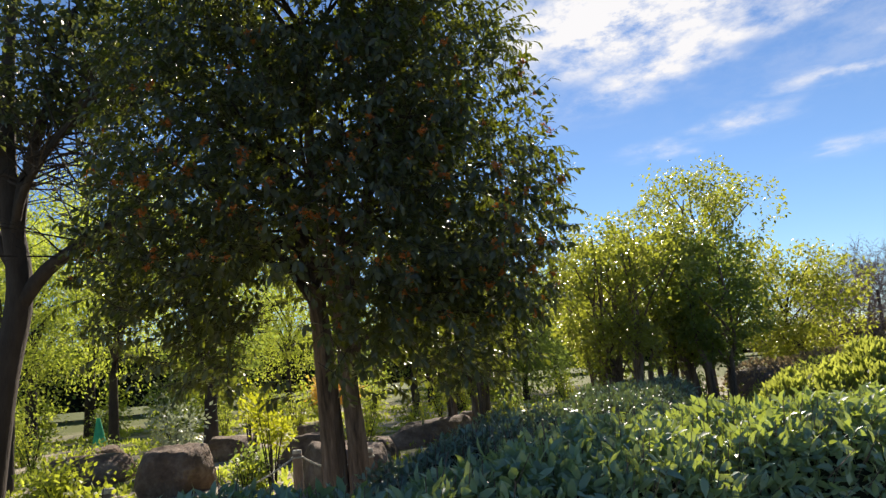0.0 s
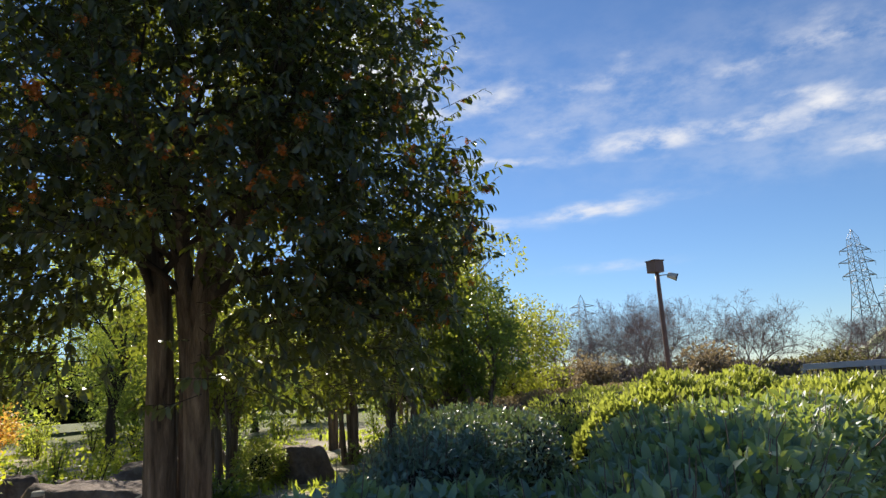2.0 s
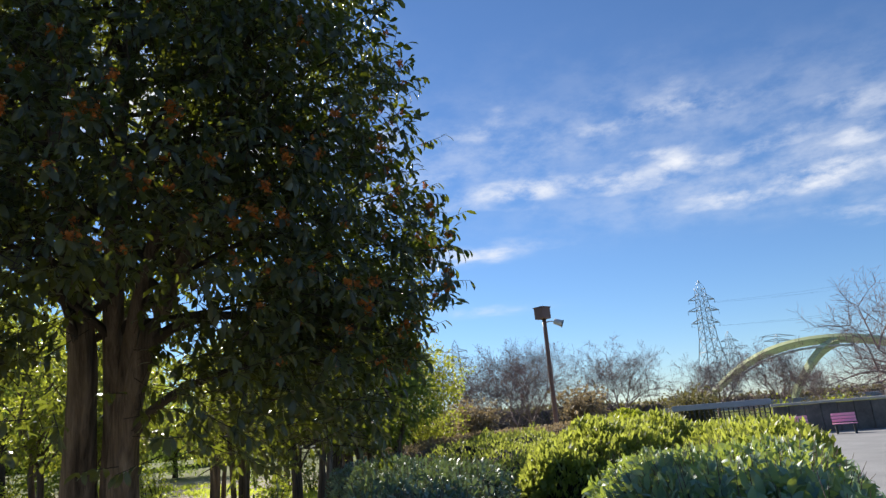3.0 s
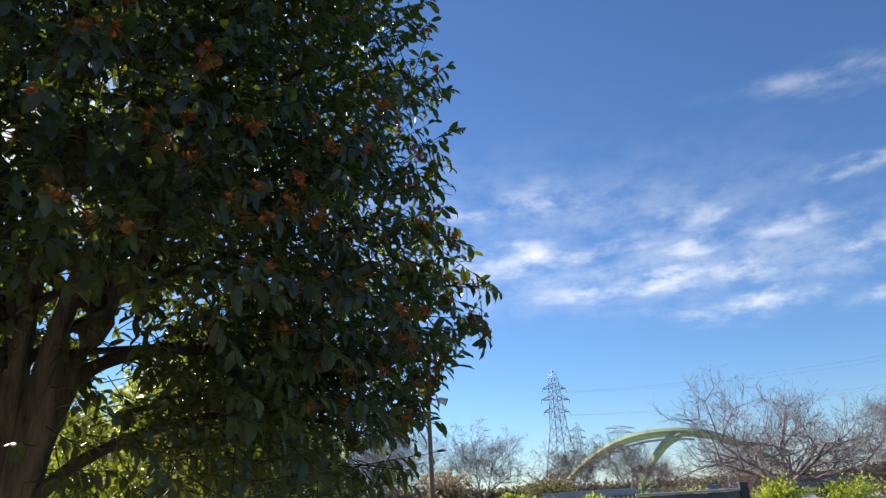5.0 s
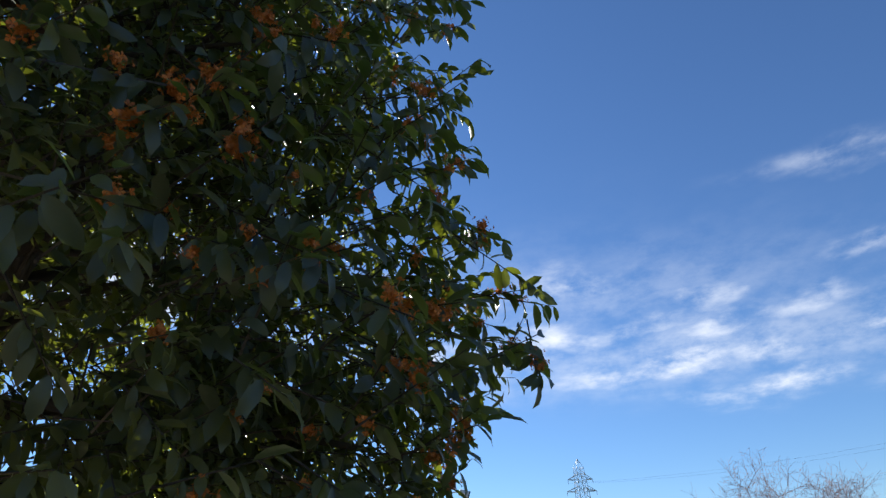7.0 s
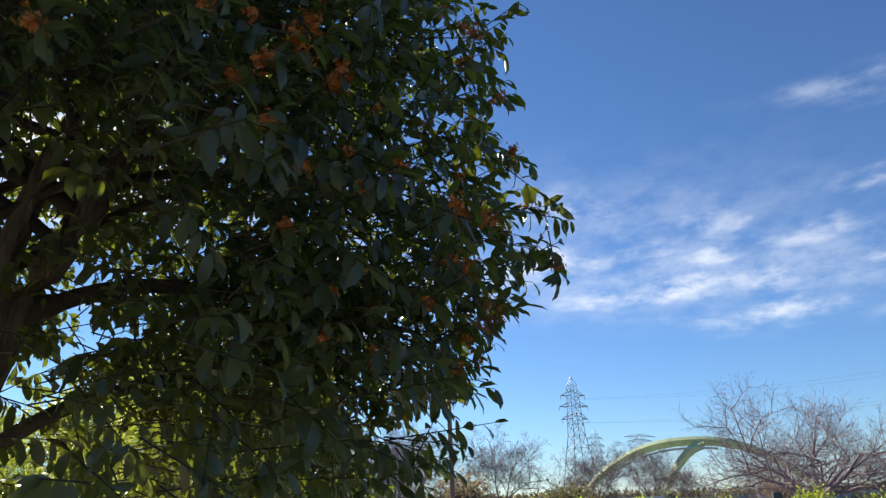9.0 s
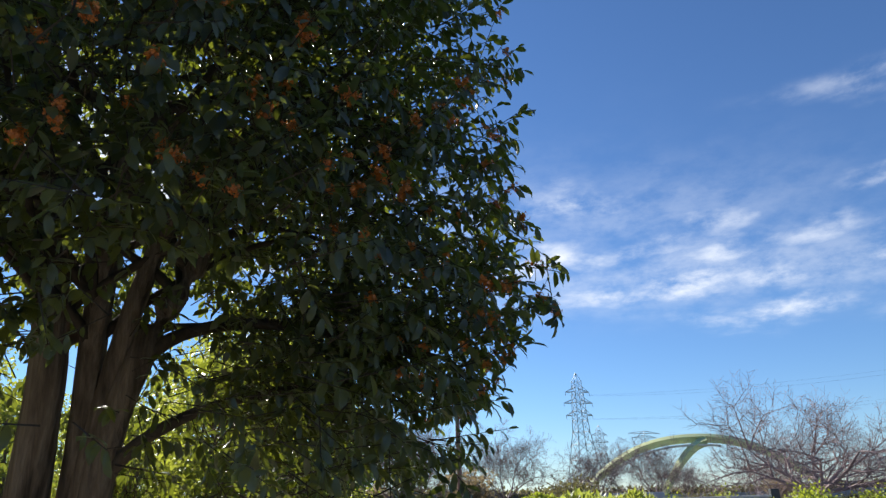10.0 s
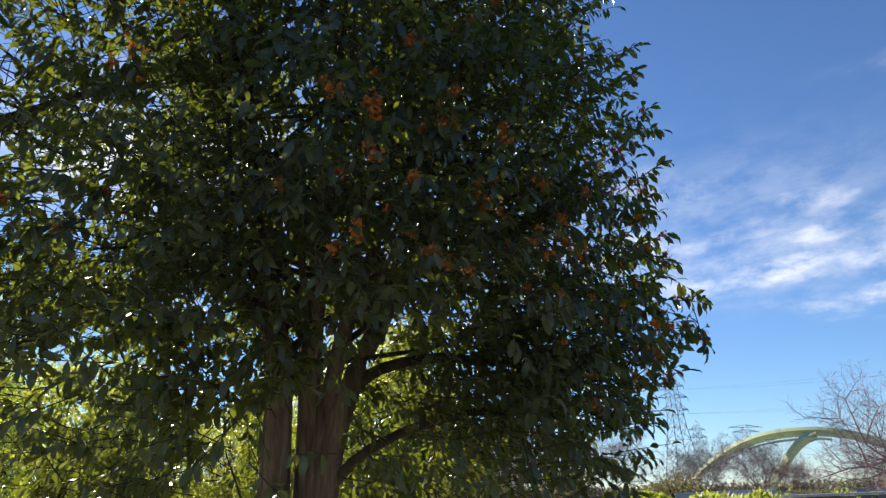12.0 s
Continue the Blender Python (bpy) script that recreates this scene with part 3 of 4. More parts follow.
        for j in range(3):
            tufts.append((p + spread(1)[0] * np.array([.028, .022, .036]), RNG.uniform(.75, 1.2)))
    for i in range(126):
        ph, zz = radians(RNG.uniform(-120, -25) if i % 4 else RNG.uniform(-180, 20)), RNG.uniform(1.75, 3.0) if i % 2 else RNG.uniform(1.75, 3.9)
        if zz < crown_floor(np.array(ph)) + .25:
            zz += .8
        rr = float(crown_radius(np.array([ph]), np.array([zz]))[0]) * RNG.uniform(.95, 1.07)
        c = np.array([TREE[0] + rr * np.cos(ph), TREE[1] + rr * np.sin(ph), zz])
        for j in range(RNG.integers(1, 4)):
            tufts.append((c + spread(1)[0] * np.array([.035, .03, .045]), RNG.uniform(.65, 1.25)))
    mids = P + tdir * (tlen * .45)[:, None]
    for c, s in tufts[:298]:
        i = int(np.argmin(((mids - c) ** 2).sum(1)))
        c = mids[i] + np.clip(c - mids[i], -.02, .02)
        ob = new("flower_tuft", fm)
        ob.parent = tree
        ob.matrix_local = Matrix.Translation(c - TREE) @ Euler(tuple(RNG.uniform(0, 6, 3))).to_matrix().to_4x4() @ Matrix.Scale(s, 4)
    return tree


build_flowering_tree()


# ---- hedges ----
def hedge(name, label, line, widths, heights, count, size, mat, near=None, group="", wide=1.25, far=False, core=M_SHADE_CORE, lumps=.06, category="hedge", box=0.0, upright=.35):
    """A clipped hedge along a plan line: a closed body, inner shade painted in unless core is twig, under a coat of
    leaves.
    """
    L = np.array(line, float)
    root = thing(name, (*L[0], 0), label, category, group)
    base = np.array([*L[0], 0])
    seg = np.concatenate([[0], np.cumsum(np.linalg.norm(np.diff(L, axis=0), axis=1))])

    def skin(s, th, shrink):
        x, y = np.interp(s, seg, L[:, 0]), np.interp(s, seg, L[:, 1])
        e = .15
        tx, ty = np.interp(s + e, seg, L[:, 0]) - np.interp(s - e, seg, L[:, 0]), np.interp(s + e, seg, L[:, 1]) - np.interp(s - e, seg, L[:, 1])
        n = np.stack([-ty, tx], -1)
        n = n / np.maximum(np.linalg.norm(n, axis=-1, keepdims=True), 1e-6)
        w, h = np.interp(s, seg, widths), np.interp(s, seg, heights)
        end = np.clip(np.minimum(s, seg[-1] - s) / .35, 0, 1)
        cap = np.sqrt(np.clip(1 - (1 - end) ** 2, 0, 1))
        c, q = np.cos(th), np.sin(th)
        a = np.sign(c) * np.abs(c) ** (.62 - .22 * box) * w * (.35 + .65 * cap)
        zz = np.abs(q) ** (.5 - .18 * box) * h * (.72 + .28 * cap)
        p = np.stack([x + n[..., 0] * a, y + n[..., 1] * a, zz], -1)
        o = np.stack([n[..., 0] * c, n[..., 1] * c, q * 1.1], -1)
        o = o / np.linalg.norm(o, axis=-1, keepdims=True)
        flat_p = p.reshape(-1, 3)
        bump = (wave(flat_p, 3.0, 4.0) * lumps + wave(flat_p, 9.0, 1.0) * lumps * .5).reshape(p.shape[:-1])
        return p + o * (bump - shrink)[..., None] if np.ndim(shrink) else p + o * (bump - shrink)[..., None], o

    S, T = np.meshgrid(np.linspace(0.01, seg[-1] - .01, max(8, int(seg[-1] * 6))), np.linspace(.02, np.pi - .02, 15), indexing="ij")
    p, _ = skin(S, T, .10 - .02 * box)
    a, b = S.shape
    f = []
    for i in range(a - 1):
        for j in range(b - 1):
            q = i * b + j
            f += [(q, q + 1, q + b + 1), (q, q + b + 1, q + b)]
    v = p.reshape(-1, 3)
    f += [(0, j + 1, j) for j in range(1, b - 1)] + [((a - 1) * b, (a - 1) * b + j, (a - 1) * b + j + 1) for j in range(1, b - 1)]
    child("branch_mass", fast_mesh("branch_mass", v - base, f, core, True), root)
    s = RNG.uniform(0, seg[-1], count)
    u = RNG.uniform(-1, 1, count)
    top = np.sign(u) * np.abs(u) ** (1 / .62)
    side = np.sign(u) * np.sqrt(1 - np.minimum(RNG.uniform(0, 1, count) ** 2, .999) ** 2)
    th = np.arccos(np.clip(np.where(RNG.uniform(0, 1, count) < .62, top, side), -.999, .999))
    p, o = skin(s, th, RNG.uniform(-.03, .10, count))
    d = unit(o * (.8 - .4 * box) + np.array([0, 0, upright]) + spread(count) * (.55 + .45 * box))
    lift = np.clip(o[:, 2:3], 0, 1) * box
    nn = unit(o * .5 * (1 - lift) + np.array([0, 0, .7]) * (1 - lift) + spread(count) * (.5 + .4 * lift))
    sz = RNG.uniform(.65, 1.2, count) * size
    rest = np.ones(count, bool)
    if near is not None:
        rest = near_leaves(root, p, d, nn, sz, mat, near, 300, wide)
    child("foliage", leaf_mesh("foliage", (p - base)[rest], d[rest], nn[rest], sz[rest], mat, far, wide), root, kind="stuff")
    # loose shoots
    k = count // 14
    i = RNG.integers(0, count, k)
    e = p[i] + unit(o[i] * .6 + np.array([0, 0, .8]) + spread(k) * .3) * RNG.uniform(.04, .12, k)[:, None]
    v, f = sticks(p[i] - o[i] * .06 - base, e - base, np.full(k, .003), np.full(k, .0012))
    child("shoot_mass", fast_mesh("shoot_mass", v, f, M_TWIG), root, kind="stuff")
    return root


hedge("hedge", "broad-leaved green hedge, clipped into a low rounded bank", [(-1.0, 1.72), (-.3, 2.05), (.45, 2.5), (1.15, 2.95), (1.8, 3.5), (2.6, 4.0), (3.6, 4.55)],
      [.22, .32, .46, .6, .75, .85, .8], [1.06, 1.1, 1.19, 1.2, 1.1, 1.07, 1.04], 44000, .064, M_HEDGE, near=(.6, 2.4, 1.2), wide=.95, box=.58, upright=.25, lumps=.085)
hedge("hedge", "low green hedge of narrow leaves beside the path", [(-1.75, 2.85), (-1.1, 2.62), (-.4, 2.55), (.2, 2.7)], [.2, .25, .25, .25], [1.05, 1.06, 1.07, 1.06], 6000, .07, M_HEDGE, wide=.9, box=.5, upright=.3, lumps=.07)
# the lit stretches of the bank take the yellower leaf colour
hedge("hedge", "sunlit yellow-green hedge of upright leaves", [(2.5, 5.9), (2.9, 5.65), (3.7, 5.75), (4.9, 6.2), (6.2, 6.6)], [.3, .45, .7, .85, .65], [.95, 1.12, 1.3, 1.30, 1.22], 25000, .085, M_HEDGE_SUN, far=True, wide=.8, upright=.8, lumps=.10)
hedge("hedge", "sunlit hedge of pale upright leaves at the corner of the square", [(2.3, 3.35), (3.0, 3.7), (4.2, 4.4), (5.2, 5.2)], [.3, .55, .65, .55], [1.0, 1.14, 1.2, 1.18], 11000, .095, M_HEDGE_SUN, far=True, wide=.75, upright=.95, lumps=.09)
# the sun still reaches this hedge; its shade is in the leaf colour
hedge("hedge", "green leafy hedge, its leaf colour darkened to stand for the tree's shade", [(-.55, 3.75), (.1, 4.25), (.95, 5.0), (1.55, 5.9), (2.1, 7.2), (2.5, 8.4)],
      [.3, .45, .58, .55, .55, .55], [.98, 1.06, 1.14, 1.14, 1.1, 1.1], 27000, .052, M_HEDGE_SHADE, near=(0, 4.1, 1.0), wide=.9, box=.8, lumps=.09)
hedge("hedge", "sunlit yellow-green clipped hedge", [(3.7, 7.2), (5.0, 9.0), (7.0, 11.0), (9.2, 12.4)], [.8, 1.3, 1.4, 1.1], [.55, .85, 1.08, 1.12], 11000, .085, M_HEDGE_SUN, far=True, lumps=.16, wide=.8, upright=.9)
hedge("hedge", "brown bare-twigged clipped hedge", [(5.5, 13.2), (8.5, 13.9), (11.5, 14.4), (14.2, 14.2)], [.5, .55, .55, .5], [1.05, 1.16, 1.2, 1.25], 9000, .07, M_BROWN, far=True, core=M_TWIG)
hedge("shrub", "bright lime-green bushy shrub beside the brown hedge", [(12.6, 12.4), (13.4, 12.6), (14.3, 12.7)], [.5, .6, .5], [1.2, 1.42, 1.2], 4500, .10, M_LIME, far=True, lumps=.12, category="shrub")
hedge("hedge", "sunlit olive-green hedge beside the paved square", [(9.0, 9.6), (11.5, 11.2), (15.0, 12.6)], [.6, .7, .6], [.95, 1.0, 1.0], 6000, .09, M_HEDGE_SUN, far=True)

hedge("woodland_edge", "distant band of dense green woodland undergrowth", [(-60, 30), (-38, 44), (-20, 52), (0, 56), (16, 58), (26, 62)], [2.5] * 6, [4.5, 5.0, 4.6, 4.4, 3.6, 3.0], 14000, .42, M_WOOD_LEAF, far=True, lumps=.9, category="woodland")
hedge("woodland_edge", "distant olive belt of trees and scrub on the skyline", [(26, 66), (55, 66), (82, 58), (104, 38), (116, 14), (118, -20)], [2.5] * 6, [2.1, 2.3, 2.0, 1.7, 1.8, 2.2], 12000, .5, M_OLIVE, far=True, core=M_TWIG, lumps=.6, category="woodland")


def ground_plants():
    """Loose low growth between the rocks, thicker in drifts."""
    n = 44000
    P = np.stack([RNG.uniform(-14, 9, n), RNG.uniform(8.6, 30, n), np.zeros(n)], 1)
    P = P[(wave(P, .9, 2.0) + .5 * wave(P, 2.6, 7.0)) > .12]
    P[:, 2] = ground_height(P[:, 0], P[:, 1]) + .005
    n = len(P)
    d = unit(np.array([0, 0, .9]) + spread(n) * .55)
    me = leaf_mesh("ground_plants", P, d, spread(n), RNG.uniform(.07, .2, n), M_WOOD_LEAF, True, .7)
    tagged(new("ground_plants", me), "low green growth scattered between garden rocks", "plants", kind="stuff")


ground_plants()

# ---- trees behind ----
def leafy_tree(name, label, at, height, width, stem, leaves, size, mat, bark=M_BARK_DARK, trunk_r=.12, lobes=11, bottom=.3, seed=1, lean=0.0, stems=1, far=True, gap=-.5, tuft=1.0):
    """A tapered trunk with limbs to uneven lobes of small leaves."""
    r = np.random.default_rng(seed)
    root = thing(name, at, label, "tree")
    tops = []
    for k in range(stems):
        a = r.uniform(0, 6.28)
        o = np.array([math.cos(a), math.sin(a), 0]) * (.20 + .14 * (k % 2) if stems > 1 else 0)
        top = np.array([lean * height + o[0] * 1.6, o[1] * 1.6, height * .86])
        pts = [o + np.array([0, 0, -.1]), o * 1.1 + np.array([0, 0, stem * .5]), o * 1.3 + np.array([lean * stem, 0, stem]), o * .6 + top * .6 + np.append(r.normal(0, .04 * height, 2), 0), top]
        v, f = tube(pts, [trunk_r * 1.3, trunk_r, trunk_r * .85, trunk_r * .45, .012], 8, .05)
        child("trunk", fast_mesh("trunk", v, f, bark, True), root)
        tops.append(pts)
    cs, limbs = [], []
    for k in range(lobes):
        u = (k + .5) / lobes
        z = height * (bottom + (1 - bottom) * (.08 + .86 * u))
        a = k * 2.4 + r.uniform(-.5, .5)
        rad = width * .5 * math.sin(math.pi * min(1, .18 + .78 * (1 - u) ** .8)) * r.uniform(.35, .75)
        c = np.array([lean * z + rad * math.cos(a), rad * math.sin(a), z])
        R = np.array([1, 1, .75]) * width * r.uniform(.19, .30) * tuft
        R[2] = min(R[2], height * 1.02 - z + .1 * height)
        cs.append((c, R))
        pts = tops[k % stems]
        zb = max(stem * .8, z * .62)
        b = np.array([np.interp(zb, [q[2] for q in pts], [q[i] for q in pts]) for i in range(3)])
        limbs.append(tube([b, b * .6 + c * .4 + np.array([0, 0, .03 * height]), c], [trunk_r * .4, trunk_r * .25, .01], 5))
    v, f = joined(limbs)
    child("limb_mass", fast_mesh("limb_mass", v, f, bark, True), root, kind="stuff")
    per = leaves // lobes
    P, O = [], []
    for c, R in cs:
        d = unit(r.normal(size=(per, 3)))
        q = c + d * R * (r.uniform(.25, 1, (per, 1)) ** .45) * (1 + .22 * wave(d * 2, 1.7, c[0] * 3)[:, None])
        P.append(q), O.append(d)
    P, O = np.concatenate(P), np.concatenate(O)
    keep = wave(P, 5.0 / max(width, 1) * 2, seed) + .3 * wave(P, 6.0, seed) > gap
    P, O = P[keep], O[keep]
    n = len(P)
    d = unit(O * .6 + r.normal(size=(n, 3)) * .6 + np.array([0, 0, -.3]))
    nn = unit(np.array([0, 0, .7]) + r.normal(size=(n, 3)) * .6)
    child("crown", leaf_mesh("crown", P, d, nn, r.uniform(.65, 1.25, n) * size, mat, far, 1.1), root, kind="stuff")
    return root


def again(ob, x, y, turn, s=1.0, label=""):
    c = copy_thing(ob, pose(x, y, 0, 0, 0, turn) @ Matrix.Scale(s, 4))
    if label:
        tagged(c, label)
    return c


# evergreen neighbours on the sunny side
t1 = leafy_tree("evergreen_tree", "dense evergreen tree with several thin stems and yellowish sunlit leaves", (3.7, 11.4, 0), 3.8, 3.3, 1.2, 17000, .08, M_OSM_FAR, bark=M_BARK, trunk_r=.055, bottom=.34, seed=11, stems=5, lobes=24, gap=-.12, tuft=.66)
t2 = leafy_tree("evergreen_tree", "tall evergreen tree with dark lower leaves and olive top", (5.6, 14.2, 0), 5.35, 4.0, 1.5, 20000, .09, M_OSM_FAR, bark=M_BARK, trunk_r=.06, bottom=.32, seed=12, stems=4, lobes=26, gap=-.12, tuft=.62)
t3 = leafy_tree("broadleaf_tree", "small yellow-green broadleaf tree in full sun", (8.1, 15.4, 0), 3.6, 3.6, 1.0, 13000, .10, M_OLIVE_TREE, trunk_r=.06, bottom=.2, seed=13, lobes=18, gap=-.35, tuft=.9, stems=2)
leafy_tree("evergreen_tree", "dark dense evergreen tree before the yellow-green ones", (4.35, 10.8, 0), 3.2, 2.3, 1.2, 12000, .08, M_WOOD_LEAF_B, bark=M_BARK, trunk_r=.06, bottom=.36, seed=17, stems=4, lobes=17, gap=-.25, tuft=.85)
again(t1, 2.7, 10.3, 70, .92)
again(t1, 3.4, 14.2, 200, .95)
again(t1, 0.4, 15.5, 130, 1.1)
again(t1, .7, 13.1, 250, .86)
again(t1, 4.4, 18.6, 20, 1.0)
again(t2, 7.2, 20.5, 300, .8)

# tree over the path with a forked dark trunk
def build_path_tree():
    at = np.array([-4.2, 6.6, 0])
    tree = thing("broadleaf_tree", at, "dark-trunked broadleaf tree with long rising limbs and thin foliage", "tree")
    trunk = [(-.22, 0, -.1), (-.18, 0, .6), (-.06, .02, 1.8), (.05, .05, 2.7), (-.08, 0, 3.8), (-.15, .1, 5.6), (-.1, .2, 7.2)]
    v, f = tube(trunk, [.19, .14, .125, .12, .09, .055, .02], 12, .06)
    child("trunk", fast_mesh("trunk", v, f, M_BARK_DARK, True), tree)
    limbs = [([(.02, .03, 2.45), (.35, .0, 2.85), (.8, -.05, 3.12), (1.3, -.1, 3.45), (1.9, -.3, 3.9)], [.085, .07, .055, .04, .012]),
             ([(0, .05, 3.0), (.15, -.1, 3.7), (.5, -.3, 4.5), (.8, -.4, 5.4)], [.08, .06, .04, .012]),
             ([(0, .05, 2.9), (-.4, .1, 3.5), (-1.0, .2, 4.3), (-1.4, .2, 5.4)], [.08, .06, .04, .012]),
             ([(-.05, 0, 3.6), (.3, .3, 4.4), (.9, .6, 5.2), (1.3, .7, 6.2)], [.07, .05, .035, .01]),
             ([(0, 0, 3.2), (.25, -.25, 3.6), (.75, -.6, 3.95), (1.3, -.9, 4.3)], [.05, .04, .03, .01])]
    tips = []
    for pts, rad in limbs:
        v, f = tube(pts, rad, 7, .05)
        child("branch", fast_mesh("branch", v, f, M_BARK_DARK, True), tree)
        for q in np.linspace(.35, 1, 12):
            p = np.array([np.interp(q * (len(pts) - 1), range(len(pts)), [u[i] for u in pts]) for i in range(3)])
            for j in range(4):
                d = unit(spread(1)[0] * np.array([1, 1, .6]) + np.array([.3, 0, .35]))
                tips.append((p, p + d * RNG.uniform(.4, 1.1)))
    a, b = np.array([t[0] for t in tips]), np.array([t[1] for t in tips])
    m = len(a)
    w = RNG.uniform(.3, 1, (m * 5, 1))
    a2 = np.repeat(a, 5, 0) * (1 - w) + np.repeat(b, 5, 0) * w
    b2 = a2 + unit(np.repeat(b - a, 5, 0) * 1.2 + spread(m * 5) * .6) * RNG.uniform(.2, .5, (m * 5, 1))
    v, f = joined([sticks(a, b, np.full(m, .013), np.full(m, .004)), sticks(a2, b2, np.full(m * 5, .005), np.full(m * 5, .0018))])
    child("twig_mass", fast_mesh("twig_mass", v, f, M_BARK_DARK), tree, kind="stuff")
    k = 15
    t = RNG.uniform(.1, 1.1, (len(a2) * k, 1))
    P = np.repeat(a2, k, 0) * (1 - t) + np.repeat(b2, k, 0) * t + spread(len(t)) * .05
    P = P[P[:, 2] > 4.35 + .3 * wave(P, 1.5, 3.0)]
    n = len(P)
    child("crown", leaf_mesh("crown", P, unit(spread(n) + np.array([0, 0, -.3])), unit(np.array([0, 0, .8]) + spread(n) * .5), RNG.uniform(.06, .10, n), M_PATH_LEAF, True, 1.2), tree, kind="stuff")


build_path_tree()

# ---- woods behind the garden ----
w1 = leafy_tree("broadleaf_tree", "broadleaf tree with backlit yellow-green foliage", (-9.2, 19.0, 0), 8.0, 6.0, 2.2, 17000, .11, M_WOOD_LEAF, trunk_r=.13, bottom=.28, seed=21, lobes=16, gap=-.22)
w2 = leafy_tree("broadleaf_tree", "dark-leaved tree with a straight bare trunk", (-5.7, 16.6, 0), 6.5, 4.6, 1.9, 12000, .10, M_WOOD_LEAF_B, trunk_r=.16, bottom=.34, seed=22, lobes=15, gap=-.25)
w3 = leafy_tree("broadleaf_tree", "tall spreading tree with thin olive foliage", (-14.0, 27.0, 0), 10.5, 8.5, 2.6, 16000, .15, M_WOOD_LEAF, trunk_r=.2, bottom=.25, seed=23, lobes=18)
w4 = leafy_tree("broadleaf_tree", "low bushy tree with deep green foliage", (1.2, 33.5, 0), 5.4, 6.0, .9, 13000, .16, M_WOOD_LEAF_B, trunk_r=.14, bottom=.1, seed=24, lobes=16)
for src, x, y, turn, s in ((w1, -13.5, 18.5, 50, .9), (w1, .5, 24.5, 20, .92), (w1, -.6, 28.6, 95, .95), (w2, -.9, 20.6, 150, .72), (w1, -6.5, 28.5, 140, .9), (w2, -13.6, 22.5, 80, 1.1), (w3, -22, 30, 60, 1.05), (w3, -10, 39, 120, 1.0),
                           (w4, -10.5, 31, 40, .9), (w4, 3.2, 27, 90, .9), (w4, 5.5, 33, 170, .95), (w1, 1.5, 36, 260, .85), (w3, -30, 24, 10, 1.0), (w4, -18, 22, 300, 1.0), (w1, -20, 16, 210, 1.0),
                           (w4, 1.0, 42, 130, 1.25), (w4, -6, 46, 280, 1.4), (w4, 9.5, 38, 330, .9), (w4, -30, 32, 70, 1.4), (w1, -8.0, 12.6, 330, .62), (w4, -12.0, 12.5, 15, .55)):
    again(src, x, y, turn, s)


# ---- rocks, rope, small plants of the garden ----
def rock(x, y, sx, sy, h, seed, label):
    r = np.random.default_rng(seed)
    bm = bmesh.new()
    bmesh.ops.create_icosphere(bm, subdivisions=4, radius=1)
    cuts = unit(r.normal(size=(9, 3)))
    lim = r.uniform(.62, .92, 9)
    for vert in bm.verts:
        c = np.array(vert.co)
        for n, l in zip(cuts, lim):
            over = c @ n - l
            if over > 0:
                c = c - n * over * .9
        c[2] = min(c[2], .64 + .05 * c[0])
        q = Vector(c * 2.3 + seed)
        c = c * (1 + .07 * noise.noise(q) + .04 * noise.noise(q * 3.1))
        vert.co = (c[0] * sx, c[1] * sy, max(c[2], -.4) * h / .64)
    me = bpy.data.meshes.new("rock")
    bm.to_mesh(me)
    bm.free()
    me.materials.append(M_ROCK)
    me.polygons.foreach_set("use_smooth", [True] * len(me.polygons))
    ob = tagged(new("rock", me), label, "rock", "garden rocks")
    ob.location, ob.rotation_euler = (x, y, 0), (0, 0, r.uniform(0, 6.28))
    return ob


for i, (x, y, sx, sy, h, lab) in enumerate(((-4.3, 10.9, .75, .6, .68, "large dark garden rock beside low plants"), (-1.45, 9.75, 1.15, .5, .60, "brown garden rock behind the rope post"),
                                            (-.3, 14.5, 1.3, .6, .45, "long flat-topped grey rock"), (1.75, 12.5, .85, .5, .62, "dark rock beside the clipped round bush"),
                                            (-2.6, 13.2, .8, .5, .5, "low grey rock among garden shrubs"), (-1.4, 12.3, .6, .5, .42, "small flat rock on sandy soil"), (-4.6, 14.8, .7, .5, .45, "weathered grey rock in the garden"),
                                            (-6.6, 12.8, .9, .6, .5, "broad pale rock among low shrubs"), (.9, 17.2, .8, .5, .4, "low sunlit rock in the grass"), (-3.4, 17.5, .7, .4, .4, "small pale rock on sandy soil"),
                                            (-7.8, 15.6, .9, .5, .42, "flat rock beside the sandy path"), (-1.2, 10.6, .5, .4, .35, "small brown rock behind the rope"))):
    rock(x, y, sx, sy, h, 40 + i, lab)


def rope_post(x, y, h, lab):
    root = thing("rope_post", (x, y, 0), lab, "post", "rope fence posts")
    v, f = tube([(0, 0, -.1), (.004, 0, h * .5), (0, .003, h - .04)], [.062, .06, .058], 14, .03)
    child("log", fast_mesh("log", v, f, M_POST, True), root)
    v, f = tube([(0, 0, h - .045), (0, 0, h - .01), (0, 0, h)], [.058, .056, .04], 14)
    child("cut_top", fast_mesh("cut_top", v, f, M_ROPE, True), root, "pale sawn top")
    ring = [(.066 * math.cos(a), .066 * math.sin(a), h - .09) for a in np.linspace(0, 6.28, 9)]
    v, f = tube(ring, [.012] * 9, 6)
    child("rope_loop", fast_mesh("rope_loop", v, f, M_ROPE, True), root, "pale rope wound round the log")


def rope(a, b, sag):
    a, b = np.array(a), np.array(b)
    pts = [a * (1 - t) + b * t - np.array([0, 0, sag * 4 * t * (1 - t)]) for t in np.linspace(0, 1, 9)]
    v, f = tube(pts, [.011] * 9, 6)
    base = Vector(a)
    ob = new("rope", fast_mesh("rope", v - a, f, M_ROPE, True))
    ob.location = base
